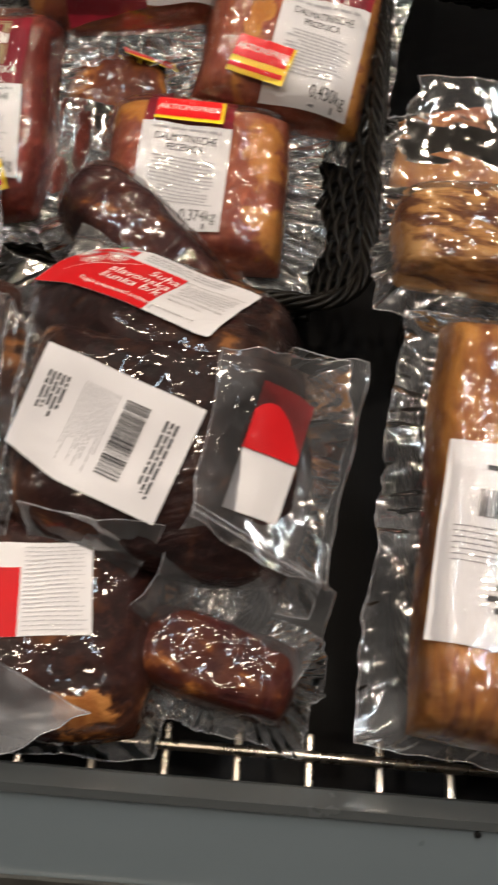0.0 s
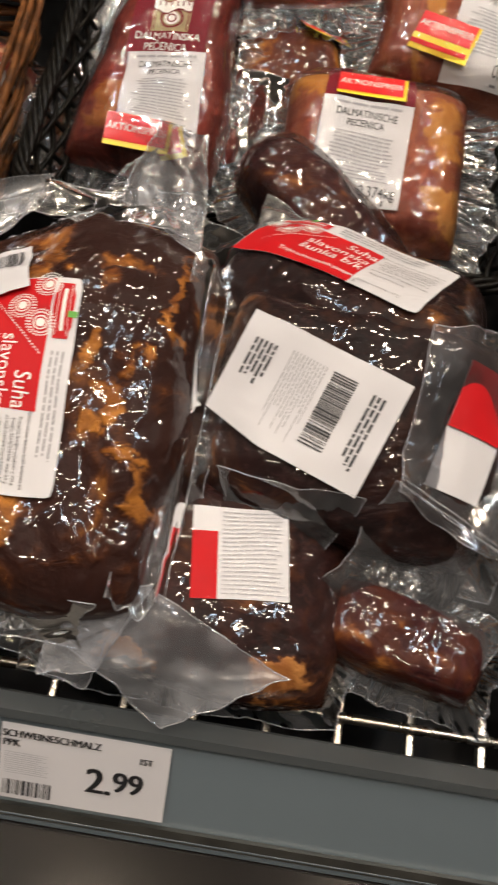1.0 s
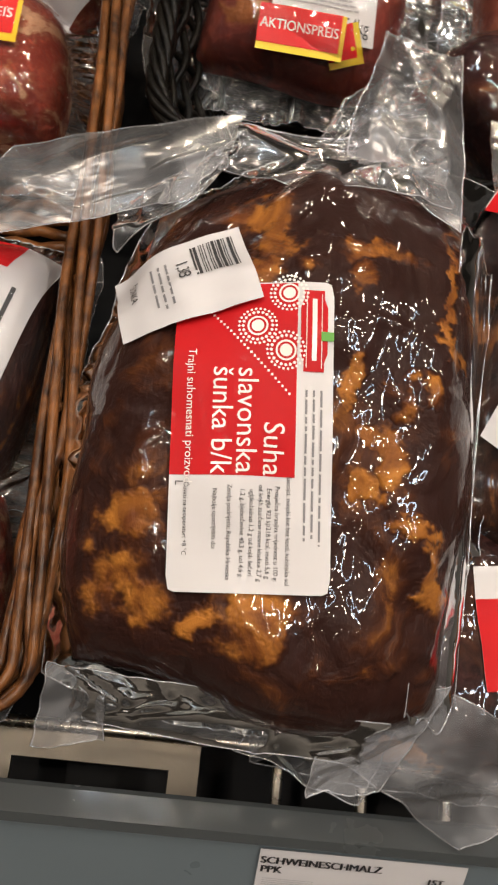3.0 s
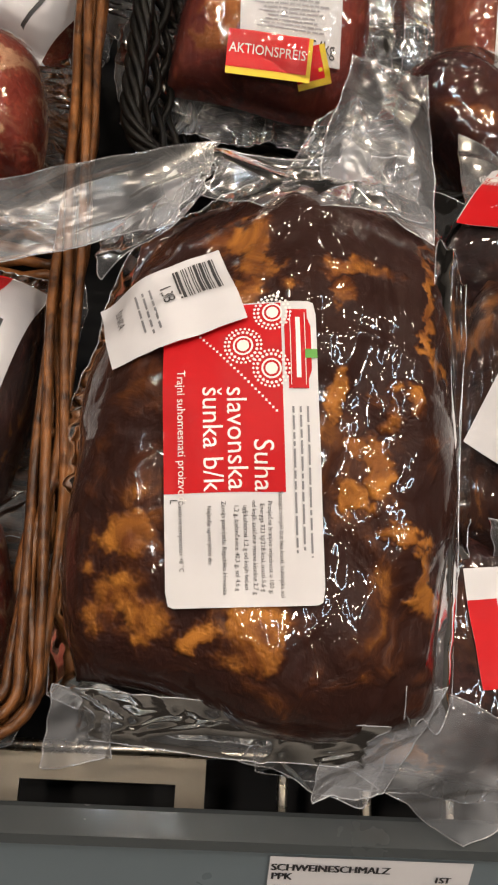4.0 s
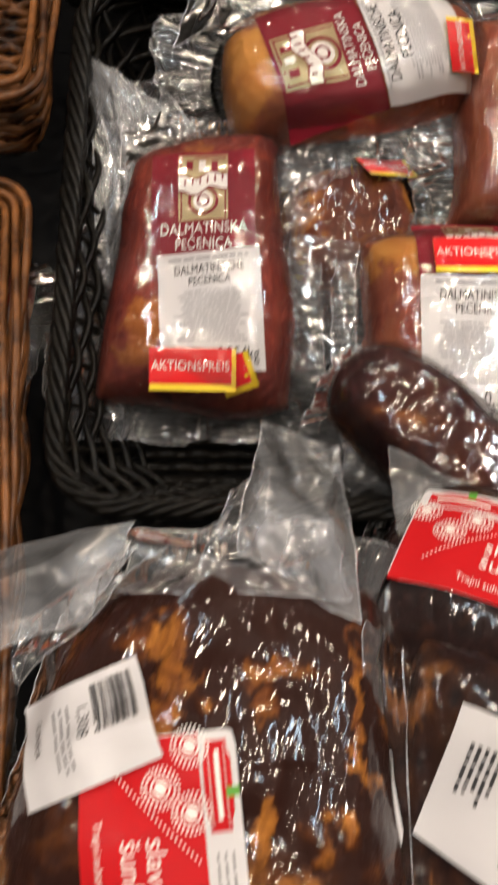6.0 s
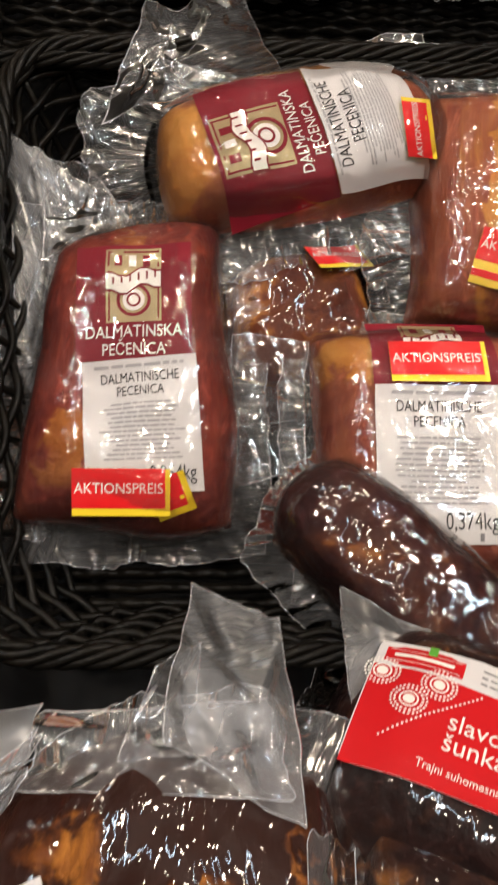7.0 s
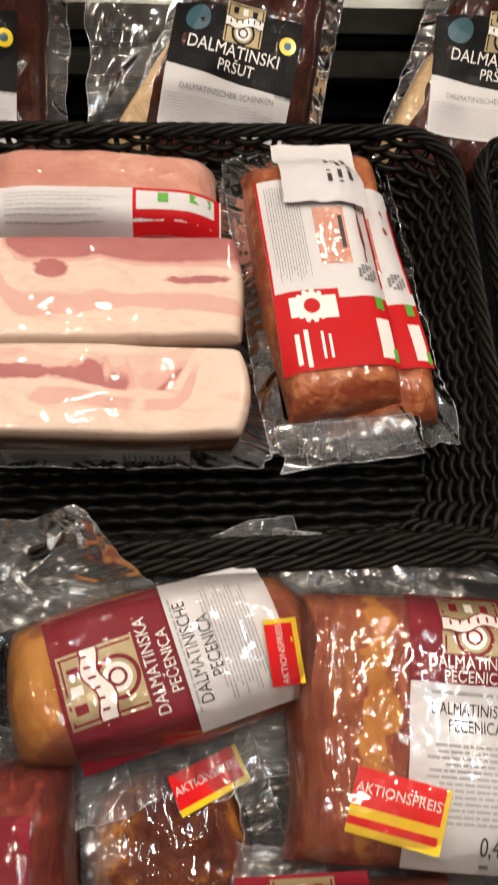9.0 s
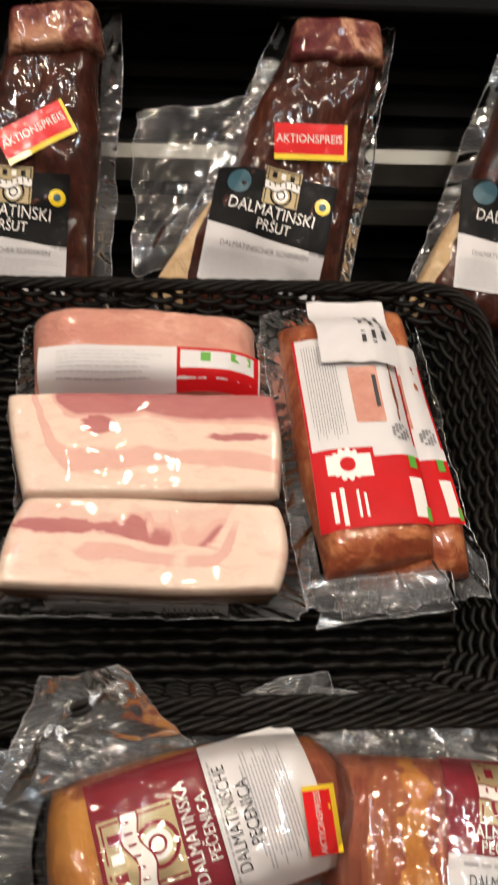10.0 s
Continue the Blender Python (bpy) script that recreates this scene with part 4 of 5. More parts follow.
def basket(name, label, m, base, rim, height, rows, material, r=0.0022, spacing=0.024, jitter=0.0, corner=0.035, group="", rim_r=0.0036, twist=0.055, thick=0.62):
    """A wicker basket with flared walls: woven strands, upright stakes, a plaited rim and a woven bottom."""
    root = empty(name, m, label, "basket", group)
    rnd = random.Random(len(name) + int(rim[0] * 1e4))
    size = [2 * (h[0] + h[1]) * 2 - 8 * corner + 2 * math.pi * corner for h in (base, rim)]
    stakes = int(size[1] / spacing / 2) * 2 + 1
    for k in range(rows):
        t = (k + 0.5) / rows
        hw, hl = base[0] + (rim[0] - base[0]) * t, base[1] + (rim[1] - base[1]) * t
        total = size[0] + (size[1] - size[0]) * t
        n = stakes * 6
        pts, rad = [], []
        ph = rnd.random() * 6
        for i in range(n):
            p, d = ring(hw, hl, corner, total * i / n, total)
            off = r * 1.25 * math.cos(math.pi * stakes * i / n + math.pi * k)
            j1 = jitter * noise.noise(Vector((i * 0.11, k * 3.1, ph)))
            j2 = jitter * noise.noise(Vector((i * 0.09, k * 2.3, ph + 9)))
            pts.append((p.x + d.x * (off + j1), p.y + d.y * (off + j1), height * t + j2))
            rad.append(r * (1 + 0.25 * noise.noise(Vector((i * 0.15, k, ph + 4)))))
        v, f = tube(pts, rad, 6, True)
        mesh_part("strand", v, f, material, root)
    verts, faces = [], []
    for i in range(stakes):
        ends = []
        for t in (0.0, 0.5, 1.0):
            total = size[0] + (size[1] - size[0]) * t
            p, d = ring(base[0] + (rim[0] - base[0]) * t, base[1] + (rim[1] - base[1]) * t, corner, total * i / stakes, total)
            ends.append((p.x, p.y, height * t))
        v, f = tube(ends, r * 0.9, 5)
        faces += [tuple(a + len(verts) for a in q) for q in f]
        verts += v
    tagged(mesh_part("stake_frame", verts, faces, material, root), kind="stuff")
    n = int(size[1] / 0.004)
    turns = int(size[1] / twist)
    for k in range(5):
        pts = []
        for i in range(n):
            p, d = ring(rim[0], rim[1], corner, size[1] * i / n, size[1])
            a = 2 * math.pi * (turns * i / n + k / 5)
            o = rim_r * (1 + (0.2 + 6 * jitter * 10) * noise.noise(Vector((i * 0.05, k * 3.7, 3))))
            pts.append((p.x + d.x * o * math.cos(a), p.y + d.y * o * math.cos(a), height + o * 0.8 * math.sin(a)))
        v, f = tube(pts, rim_r * thick, 6, True)
        mesh_part("rim_plait", v, f, material, root)
    rows_b = int(2 * base[1] / 0.0075)
    verts, faces = [], []
    for k in range(rows_b):
        y = -base[1] + (k + 0.5) * 2 * base[1] / rows_b
        pts = [(-base[0] + 2 * base[0] * i / 60, y + 0.0012 * noise.noise(Vector((i * 0.3, k, 1))), 0.0022 * math.cos(math.pi * (i / 2 + k))) for i in range(61)]
        v, f = tube(pts, 0.0030, 5)
        faces += [tuple(a + len(verts) for a in q) for q in f]
        verts += v
    tagged(mesh_part("bottom_weave", verts, faces, material, root), kind="stuff")
    return root


def box(x0, x1, y0, y1, z0, z1):
    v = [(x, y, z) for z in (z0, z1) for y in (y0, y1) for x in (x0, x1)]
    return v, [(0, 2, 3, 1), (4, 5, 7, 6), (0, 1, 5, 4), (2, 6, 7, 3), (0, 4, 6, 2), (1, 3, 7, 5)]


def solid(name, dims, material, parent=None, label="", bevel=0.0):
    v, f = box(*dims)
    ob = mesh_part(name, v, f, material, parent, label, False)
    if bevel:
        b = ob.modifiers.new("bevel", "BEVEL")
        b.width, b.segments = bevel, 2
    return ob


def swept(name, profile, x0, x1, material, parent=None, label="", steps=1):
    """A closed profile in y and z drawn out along x."""
    n = len(profile)
    verts = [(x0 + (x1 - x0) * k / steps, y, z) for k in range(steps + 1) for y, z in profile]
    faces = [(k * n + i, (k + 1) * n + i, (k + 1) * n + (i + 1) % n, k * n + (i + 1) % n) for k in range(steps) for i in range(n)]
    faces += [tuple(range(n)), tuple(range(steps * n, steps * n + n))[::-1]]
    return mesh_part(name, verts, faces, material, parent, label, False)


# ---- the shop round it ----
def shop():
    for name, dims, m in (("floor", (-3.5, 3.5, -4.5, 3.6, -0.1, 0.0), TILE), ("ceiling", (-3.5, 3.5, -4.5, 3.6, 3.2, 3.3), CEIL), ("wall_back", (-3.5, 3.5, 3.5, 3.6, 0.0, 3.2), WALLP),
                          ("wall_front", (-3.5, 3.5, -4.6, -4.5, 0.0, 3.2), WALLP), ("wall_left", (-3.6, -3.5, -4.5, 3.6, 0.0, 3.2), WALLP), ("wall_right", (3.5, 3.6, -4.5, 3.6, 0.0, 3.2), WALLP)):
        tagged(solid(name, dims, m), "plain shop " + name.split("_")[0] + " round the chilled cabinet", name.split("_")[0], kind="structure")


def cabinet():
    """The chilled cabinet: black rear panel with slats and metal rails, sides, front with a dark bumper, top with its lamp."""
    root = empty("chilled_cabinet", Matrix.Identity(4), "black open chilled cabinet with metal rails at its rear", "cabinet")
    solid("rear_panel", (-1.3, 1.3, 1.19, 1.25, 0.2, 1.80), CASE, root)
    for k in range(9):
        z = 1.36 + k * 0.024
        swept("rear_slat", [(1.19, z), (1.176, z + 0.004), (1.176, z + 0.012), (1.19, z + 0.018)], -1.3, 1.3, CASE, root)
    solid("upper_ledge", (-1.3, 1.3, 1.10, 1.188, 1.562, 1.80), CASE, root, "", 0.004)
    swept("rear_rail", [(1.150, 1.432), (1.140, 1.434), (1.138, 1.452), (1.142, 1.462), (1.150, 1.464)], -1.3, 1.3, CHROME, root, "bright metal rail")
    swept("rear_rail", [(1.150, 1.400), (1.140, 1.402), (1.139, 1.416), (1.150, 1.420)], -1.3, 1.3, CHROME, root, "bright metal rail")
    for x in (-1.3, 1.27):
        solid("side_panel", (x, x + 0.03, 0.21, 1.19, 0.2, 1.30), CASE, root)
    solid("plinth", (-1.3, 1.3, 0.22, 1.19, 0.0, 0.2), CASE, root)
    solid("front_panel", (-1.3, 1.3, 0.17, 0.2, 0.2, 0.84), CASE, root, "", 0.004)
    swept("bumper", [(0.20, 0.85), (0.10, 0.86), (0.085, 0.875), (0.085, 0.905), (0.10, 0.918), (0.20, 0.925)], -1.3, 1.3, BUMPER, root, "dark glossy bumper")


SLOPE = 24.0


def shelf():
    """The sloping wire shelf with its punched bracket and the price rail along its front edge."""
    m = Matrix.Translation((0, 0.265, 0.945)) @ pose(0, 0, 0, 0, 0, 2.2) @ pose(0, 0, 0, SLOPE)
    root = empty("wire_shelf", m, "sloping steel wire shelf of a chilled cabinet", "shelf")
    pan = solid("shelf_pan", (-1.2, 1.2, -0.035, 0.80, -0.075, -0.070), CASE, root)
    pitch = 0.038
    for k in range(-16, 17):
        x = k * pitch
        if -0.282 < x < -0.186:
            continue
        solid("shelf_wire", (x - 0.0022, x + 0.0022, -0.032, 0.012, -0.009, -0.002), STEEL, root, "", 0.0012)
    for y, z in ((0.0, 0.001), (-0.03, -0.012)):
        v, f = tube([(-1.2, y, z), (1.2, y, z)], 0.0028, 8)
        mesh_part("cross_rod", v, f, STEEL, root)
    # punched bracket
    v, f = [], []
    for d in ((-0.281, -0.187, -0.014, 0.000), (-0.281, -0.187, -0.050, -0.040), (-0.281, -0.268, -0.040, -0.014), (-0.200, -0.187, -0.040, -0.014)):
        bv, bf = box(d[0], d[1], d[2], d[3], -0.004, 0.0)
        f += [tuple(a + len(v) for a in q) for q in bf]
        v += bv
    mesh_part("shelf_bracket", v, f, PLATE, root, "punched steel bracket", False)
    rm = Matrix.Translation((0, 0.216, 0.972)) @ pose(0, 0, 0, 0, 0, 2.2)
    rail = empty("price_rail", rm, "grey plastic price rail along the shelf's front edge", "price rail")
    c, s = math.cos(radians(66)), math.sin(radians(66))

    def prof(pts):
        return [(a * c - b * s, a * s + b * c) for a, b in pts]
    swept("channel", prof([(-0.050, -0.006), (0.006, -0.006), (0.006, 0.0), (-0.046, 0.0), (-0.047, 0.004), (-0.052, 0.003)]), -1.2, 1.2, RAIL, rail)
    swept("upper_lip", prof([(0.006, -0.007), (0.009, -0.012), (0.010, -0.009), (0.008, 0.002), (0.004, 0.003), (0.003, 0.0005)]), -1.2, 1.2, RAIL_LIP, rail, "darker upper lip")
    swept("lower_lip", prof([(-0.0485, 0.0005), (-0.043, 0.0005), (-0.043, 0.003), (-0.0485, 0.004)]), -1.2, 1.2, CHROME, rail, "bright lower lip")
    tag = empty("price_tag", rm @ pose(-0.120, 0, 0, 66, 0, 0) @ Matrix.Translation((0, -0.0195, 0.0012)), "white paper price tag in the grey rail", "price tag")
    w, h = 0.080, 0.041
    tree = BVHTree.FromPolygons([Vector(q) for q in ((-1, -1, 0), (1, -1, 0), (1, 1, 0), (-1, 1, 0))], [(0, 1, 2, 3)])
    paper = Label(tag, tree, 0, 0, w, h, 0, WHITE, name="paper")
    for txt, x, y, sz in (("SCHWEINESCHMALZ", -w * 0.20, h * 0.37, 0.0052), ("PPK", -w * 0.435, h * 0.25, 0.0052), ("1ST", w * 0.36, h * 0.27, 0.0045), ("2", w * 0.075, -h * 0.10, 0.0190), (".", w * 0.155, -h * 0.10, 0.0190), ("99", w * 0.27, -h * 0.065, 0.0155)):
        for dx in ((-0.0006, -0.0002, 0.0002, 0.0006) if sz > 0.01 else (-0.00024, 0, 0.00024)):
            paper.text(txt, x + dx, y, sz, INK, 0, 0.95, up=0.0006)
    paper.lines(-w * 0.47, -h * 0.16, -w * 0.20, h * 0.14, 6, 4, 0.35, PALEINK)
    paper.barcode(-w * 0.47, -h * 0.44, -w * 0.18, -h * 0.24, 3)
    dm = rm @ pose(0.152, 0, 0, 66, 0, 0)
    v, f = tube([(0, -0.004, 0.0), (0, -0.004, 0.001)], 0.0018, 10)
    rv = empty("rail_rivet", dm @ pose(0, 0.004, 0), "small dark rivet in the price rail", "rivet")
    mesh_part("head", v, f, CASE, rv)


def ceiling_lamps():
    """Rows of round recessed spots in the shop's ceiling."""
    first = empty("ceiling_lamp", pose(0, 0, 3.2), "round recessed ceiling spot, switched on", "lamp", "ceiling spots")
    v, f = [], []
    n = 20
    for k in range(n):
        c, s = math.cos(2 * math.pi * k / n), math.sin(2 * math.pi * k / n)
        v += [(0.075 * c, 0.075 * s, 0.0), (0.075 * c, 0.075 * s, -0.012), (0.055 * c, 0.055 * s, -0.012), (0.06 * c, 0.06 * s, -0.003)]
    for k in range(n):
        a, b = 4 * k, 4 * ((k + 1) % n)
        f += [(a + r, b + r, b + r + 1, a + r + 1) for r in range(3)]
    mesh_part("housing", v, f, CHROME, first)
    lv = [(0.05 * math.cos(2 * math.pi * k / n), 0.05 * math.sin(2 * math.pi * k / n), -0.003) for k in range(n)]
    mesh_part("lens", lv, [tuple(range(n))[::-1]], GLOW, first)
    spots = [(-1.1, 0.15), (-0.35, 0.50), (0.30, 0.10), (1.0, 0.35), (-0.7, 1.15), (0.5, 1.0), (-0.2, -0.75), (1.0, -0.9), (-1.3, -0.9), (0.0, 1.8), (-0.8, -2.1), (0.7, -2.2)]
    for x, y in spots:
        copy_thing(first, pose(x, y, 3.2))


shop()
ceiling_lamps()
cabinet()
shelf()


# ---- baskets ----
def slope_point(x, y, up, slope=SLOPE):
    """A frame up above the shelf at x and y."""
    s = radians(slope)
    z = 0.945 + (y - 0.265) * math.tan(radians(SLOPE))
    return Matrix.Translation((x, y, z)) @ pose(0, 0, 0, slope) @ Matrix.Translation((0, 0, up))


basket("wicker_basket", "black woven basket with vacuum-packed hams", slope_point(-0.075, 0.385, 0.004), (0.110, 0.070), (0.122, 0.082), 0.030, 6, BLACK_CANE, group="black baskets")
basket("wicker_basket", "black woven basket with slabs of bacon", slope_point(0.272, 0.43, 0.004), (0.140, 0.140), (0.158, 0.160), 0.040, 6, BLACK_CANE, group="black baskets")
basket("wicker_basket", "black woven basket with cured loin packs", on_slope((-0.085, 0.655, 1.110), 30), (0.140, 0.130), (0.170, 0.155), 0.070, 10, BLACK_CANE, group="black baskets")
basket("wicker_basket", "black woven basket with bacon, plaited rim", on_slope((-0.11, 0.895, 1.275), 34), (0.165, 0.110), (0.195, 0.140), 0.055, 16, BLACK_CANE, group="black baskets", spacing=0.017, r=0.0022, rim_r=0.0031)
basket("wicker_basket", "black woven basket beside the bacon basket", on_slope((0.295, 0.895, 1.272), 34), (0.165, 0.110), (0.195, 0.140), 0.055, 16, BLACK_CANE, group="black baskets", spacing=0.017, r=0.0022, rim_r=0.0031)
basket("wicker_basket", "brown woven cane basket with sausage packs", slope_point(-0.456, 0.452, 0.006) @ pose(0, 0, 0, 0, 0, 3.2), (0.176, 0.205), (0.186, 0.214), 0.060, 9, BROWN_CANE, r=0.0026, jitter=0.007, corner=0.014, spacing=0.06, rim_r=0.0056, twist=0.40, thick=0.40)

basket("wicker_basket", "brown woven cane basket behind the sausages", slope_point(-0.462, 0.885, 0.030), (0.176, 0.195), (0.188, 0.206), 0.060, 9, BROWN_CANE, r=0.0026, jitter=0.007, corner=0.014, spacing=0.06, rim_r=0.0056, twist=0.40, thick=0.40)

# ---- front basket: hams ----
def ham_shape(x, y):
    """The ham's shoulder is cut away at one upper corner; its foot is a little longer."""
    k = max(0.0, -x / 0.075) * max(0.0, y / 0.108)
    return x * (1.03 if x < 0 else 1.0) + 0.013 * k - 0.001, (y - 0.026 * k) * (1.055 if y < 0 else 1.04)


def ham_dip(x, y):
    """Its surface falls away towards the cut shoulder."""
    return 0.008 * max(0.0, y / 0.108) ** 2 + 0.018 * min(1.0, max(0.0, -x / 0.075)) * min(1.0, max(0.0, y / 0.09))


a = Pack("vacuum_packed_ham", "large dark smoked ham in clear vacuum bag, red label", "ham", (-0.175, 0.3195, 1.0985), 30, -3, 0, 0.150, 0.216, 0.055, HAM_A, (0.009, 0.009, 0.005, 0.016),
         seed=3.1, roundness=0.40, lumps=0.006, flat=3.6, group="packed hams", nu=110, nv=140, folds=0.0010, warp=ham_shape, dip=ham_dip)
ham_label(a, -0.0115, -0.0115, 6.4, 0.056, 0.110)
st = a.label(-0.0455, 0.0435, 0.053, 0.037, 23, WHITE, name="weight_sticker", label="white crinkled weight sticker", raise_by=0.0022, wave=0.0015, smooth=8)
st.barcode(0.006, -0.002, 0.023, 0.0150, 7)
st.text("1,308", 0.0015, 0.004, 0.0066, INK, -90, 0.8)
st.lines(-0.012, -0.012, -0.003, 0.011, 2, 3, 0.4, GREYINK, True, 0.2)
st.text("ŠUNKA", -0.019, 0.004, 0.0042, INK, -90, 0.9)
a.flap([(-0.150, 0.056, 0.026), (-0.046, 0.084, 0.034), (-0.034, 0.122, 0.030), (-0.130, 0.104, 0.022)], amp=0.0040, seed=2.0, material=FILM_MILKY)
a.flap([(-0.076, 0.060, 0.026), (-0.040, 0.092, 0.034), (-0.034, 0.112, 0.028), (-0.080, 0.084, 0.022)], amp=0.006, seed=3.0, material=FILM_SHEEN)
a.flap([(-0.040, 0.096, 0.036), (0.052, 0.092, 0.036), (0.046, 0.124, 0.028), (-0.030, 0.120, 0.028)], amp=0.006, seed=4.0, material=FILM_SHEEN)
a.flap([(0.010, 0.110, 0.034), (0.058, 0.082, 0.036), (0.050, 0.152, 0.044), (0.018, 0.166, 0.038)], amp=0.0045, bulge=0.008, seed=5.0, material=FILM_MILKY)
a.flap([(-0.006, 0.104, 0.034), (0.020, 0.106, 0.034), (0.024, 0.146, 0.036), (0.006, 0.136, 0.034)], amp=0.004, seed=5.5, material=FILM_SHEEN)
a.flap([(-0.078, -0.132, 0.014), (-0.050, -0.126, 0.018), (-0.052, -0.106, 0.022), (-0.076, -0.100, 0.020)], amp=0.0025, seed=6.0, material=FILM_MILKY)
a.flap([(0.026, -0.136, 0.014), (0.052, -0.130, 0.014), (0.072, -0.088, 0.028), (0.030, -0.104, 0.026)], amp=0.003, seed=7.0, material=FILM_MILKY)
a.flap([(-0.060, -0.120, 0.018), (0.042, -0.122, 0.018), (0.050, -0.102, 0.036), (-0.060, -0.100, 0.036)], amp=0.0026, seed=8.0, material=FILM, folds=1.6)
a.flap([(0.054, -0.100, 0.040), (0.078, -0.104, 0.016), (0.076, 0.080, 0.018), (0.058, 0.085, 0.042)], amp=0.003, seed=9.0, material=FILM)

b = Pack("vacuum_packed_ham", "dark ham in a folded clear bag, white sticker", "ham", (-0.020, 0.338, 1.088), 44, 0, -4, 0.155, 0.122, 0.060, HAM_DARK, (0.010, 0.016, 0.012, 0.012),
         seed=7.7, roundness=0.22, flat=6.0, lumps=0.004, group="packed hams")


def ham_sticker_cut(u, v):
    """The sticker's lower corner is rounded off."""
    k = max(0.0, -u - 0.01) * max(0.0, -v - 0.0)
    return u, v + min(0.008, k * 7.0)


sb = b.label(-0.029, 0.000, 0.087, 0.061, -14, WHITE, name="weight_sticker", label="large white weight sticker", smooth=12, cut=ham_sticker_cut, raise_by=0.003)
sb.barcode(0.006, -0.019, 0.019, 0.020, 5, False)
sb.lines(0.0275, -0.022, 0.0355, 0.018, 2, 21, 0.75, INK, True, 0.15)
sb.lines(-0.037, -0.006, -0.0237, 0.018, 3, 22, 0.7, INK, True, 0.3)
sb.lines(-0.017, -0.024, 0.003, 0.020, 6, 9, 0.3, GREYINK, True, 0.6)
b.flap([(0.022, 0.050, 0.072), (0.092, 0.056, 0.062), (0.096, -0.055, 0.058), (0.024, -0.032, 0.072)], amp=0.007, seed=11.0, folds=0.5, material=FILM_GLOSS, bulge=0.010)
b.flap([(0.024, -0.032, 0.072), (0.096, -0.055, 0.058), (0.082, -0.122, 0.032), (-0.004, -0.090, 0.044)], amp=0.011, seed=12.5, folds=0.5, material=FILM_GLOSS, bulge=0.012)
b.flap([(0.026, -0.094, 0.044), (0.082, -0.116, 0.034), (0.072, -0.138, 0.016), (0.022, -0.128, 0.022)], amp=0.006, seed=18.5, folds=0.6, material=FILM_SHEEN)
b.flap([(-0.066, -0.040, 0.056), (0.010, -0.040, 0.062), (-0.006, -0.088, 0.034), (-0.040, -0.078, 0.036)], amp=0.006, seed=13.5, folds=0.5, material=FILM_GLOSS, bulge=0.006)
for k in range(2):
    sv, sf = tube([(0.024 + 0.070 * q_ / 8, -0.026 - 0.0028 * k - 0.026 * q_ / 8, 0.0745 - 0.016 * q_ / 8 + 0.0015 * math.sin(q_ * 2.3 + k) + 0.006 * math.sin(math.pi * q_ / 8)) for q_ in range(9)], 0.0005, 5)
    mesh_part("weld_seam", sv, sf, FILM_MILKY, b.root)
ul = b.label(0.055, 0.006, 0.028, 0.066, -8, WHITE_FILM, name="back_label", label="red and white label under loose film", smooth=10)
ul.rect(-0.014, -0.002, 0.014, 0.033, RED, "red_field", 0.0012)

c = Pack("vacuum_packed_ham", "dark ham lying flat behind, red label up", "ham", (-0.030, 0.428, 1.126), -3, 0, -24, 0.165, 0.105, 0.060, HAM_DARK, (0.012,) * 4, seed=5.3, roundness=0.4, lumps=0.004, group="packed hams")
ham_label(c, -0.010, -0.004, 88, 0.057, 0.112)

d = Pack("vacuum_packed_ham", "dark ham at the front, label turned sideways", "ham", (-0.085, 0.278, 1.030), 22, 0, 0, 0.155, 0.110, 0.055, HAM_D, (0.010, 0.010, 0.004, 0.010), seed=11.9, roundness=0.4, lumps=0.004, group="packed hams")
ql = d.label(0.019, 0.008, 0.047, 0.047, 10, WHITE_FILM, name="front_label", label="red and white printed ham label", smooth=8)
ql.rect(-0.0235, -0.0235, -0.011, 0.011, RED, "red_field")
ql.lines(-0.009, -0.022, 0.0215, 0.022, 11, 21, 0.34, PALEINK, False, 0.15)
d.flap([(-0.060, -0.046, 0.050), (-0.002, -0.074, 0.036), (0.056, -0.047, 0.052), (-0.030, -0.017, 0.064)], amp=0.0030, seed=14.0, material=FILM_MILKY, folds=0.5)
d.flap([(-0.090, -0.052, 0.030), (-0.040, -0.066, 0.034), (-0.030, -0.030, 0.058), (-0.074, -0.020, 0.050)], amp=0.004, seed=15.0, material=FILM, folds=0.6)

e = Pack("vacuum_packed_ham", "small dark ham end in a clear bag", "ham", (0.022, 0.276, 1.010), 24, 0, -10, 0.082, 0.042, 0.036, LOIN_DARK, (0.010, 0.010, 0.006, 0.010), seed=13.3, flat=7.0, roundness=0.25, group="packed hams")

# ---- second black basket ----
f = Pack("bacon_slab_pack", "long slab of smoked bacon in crinkled film", "bacon", (0.185, 0.328, 1.082), 30, 0, -3, 0.140, 0.226, 0.045, SLAB, (0.017, 0.014, 0.008, 0.012), FILM, seed=2.2, roundness=0.06, flat=10.0, lumps=0.002, group="bacon slabs", amp=0.0035, skin=0.0010, wobble=0.35, folds=0.0008)
fl = f.label(-0.020, -0.022, 0.090, 0.100, -2, WHITE, name="weight_sticker", label="white weight sticker with barcode", smooth=10, raise_by=0.0024)
fl.barcode(-0.028, 0.012, 0.020, 0.026, 6)
fl.bars([(-0.026, 0.036, 0.012, 0.0385), (-0.018, 0.0325, 0.010, 0.034)], INK)
fl.lines(-0.038, -0.012, 0.035, 0.008, 4, 8, 0.25, GREYINK, False, 0.5)
fl.bars([(-0.016, -0.0225, 0.02, -0.0195), (-0.02, -0.028, 0.02, -0.025), (-0.016, -0.0335, 0.02, -0.0305)], INK)
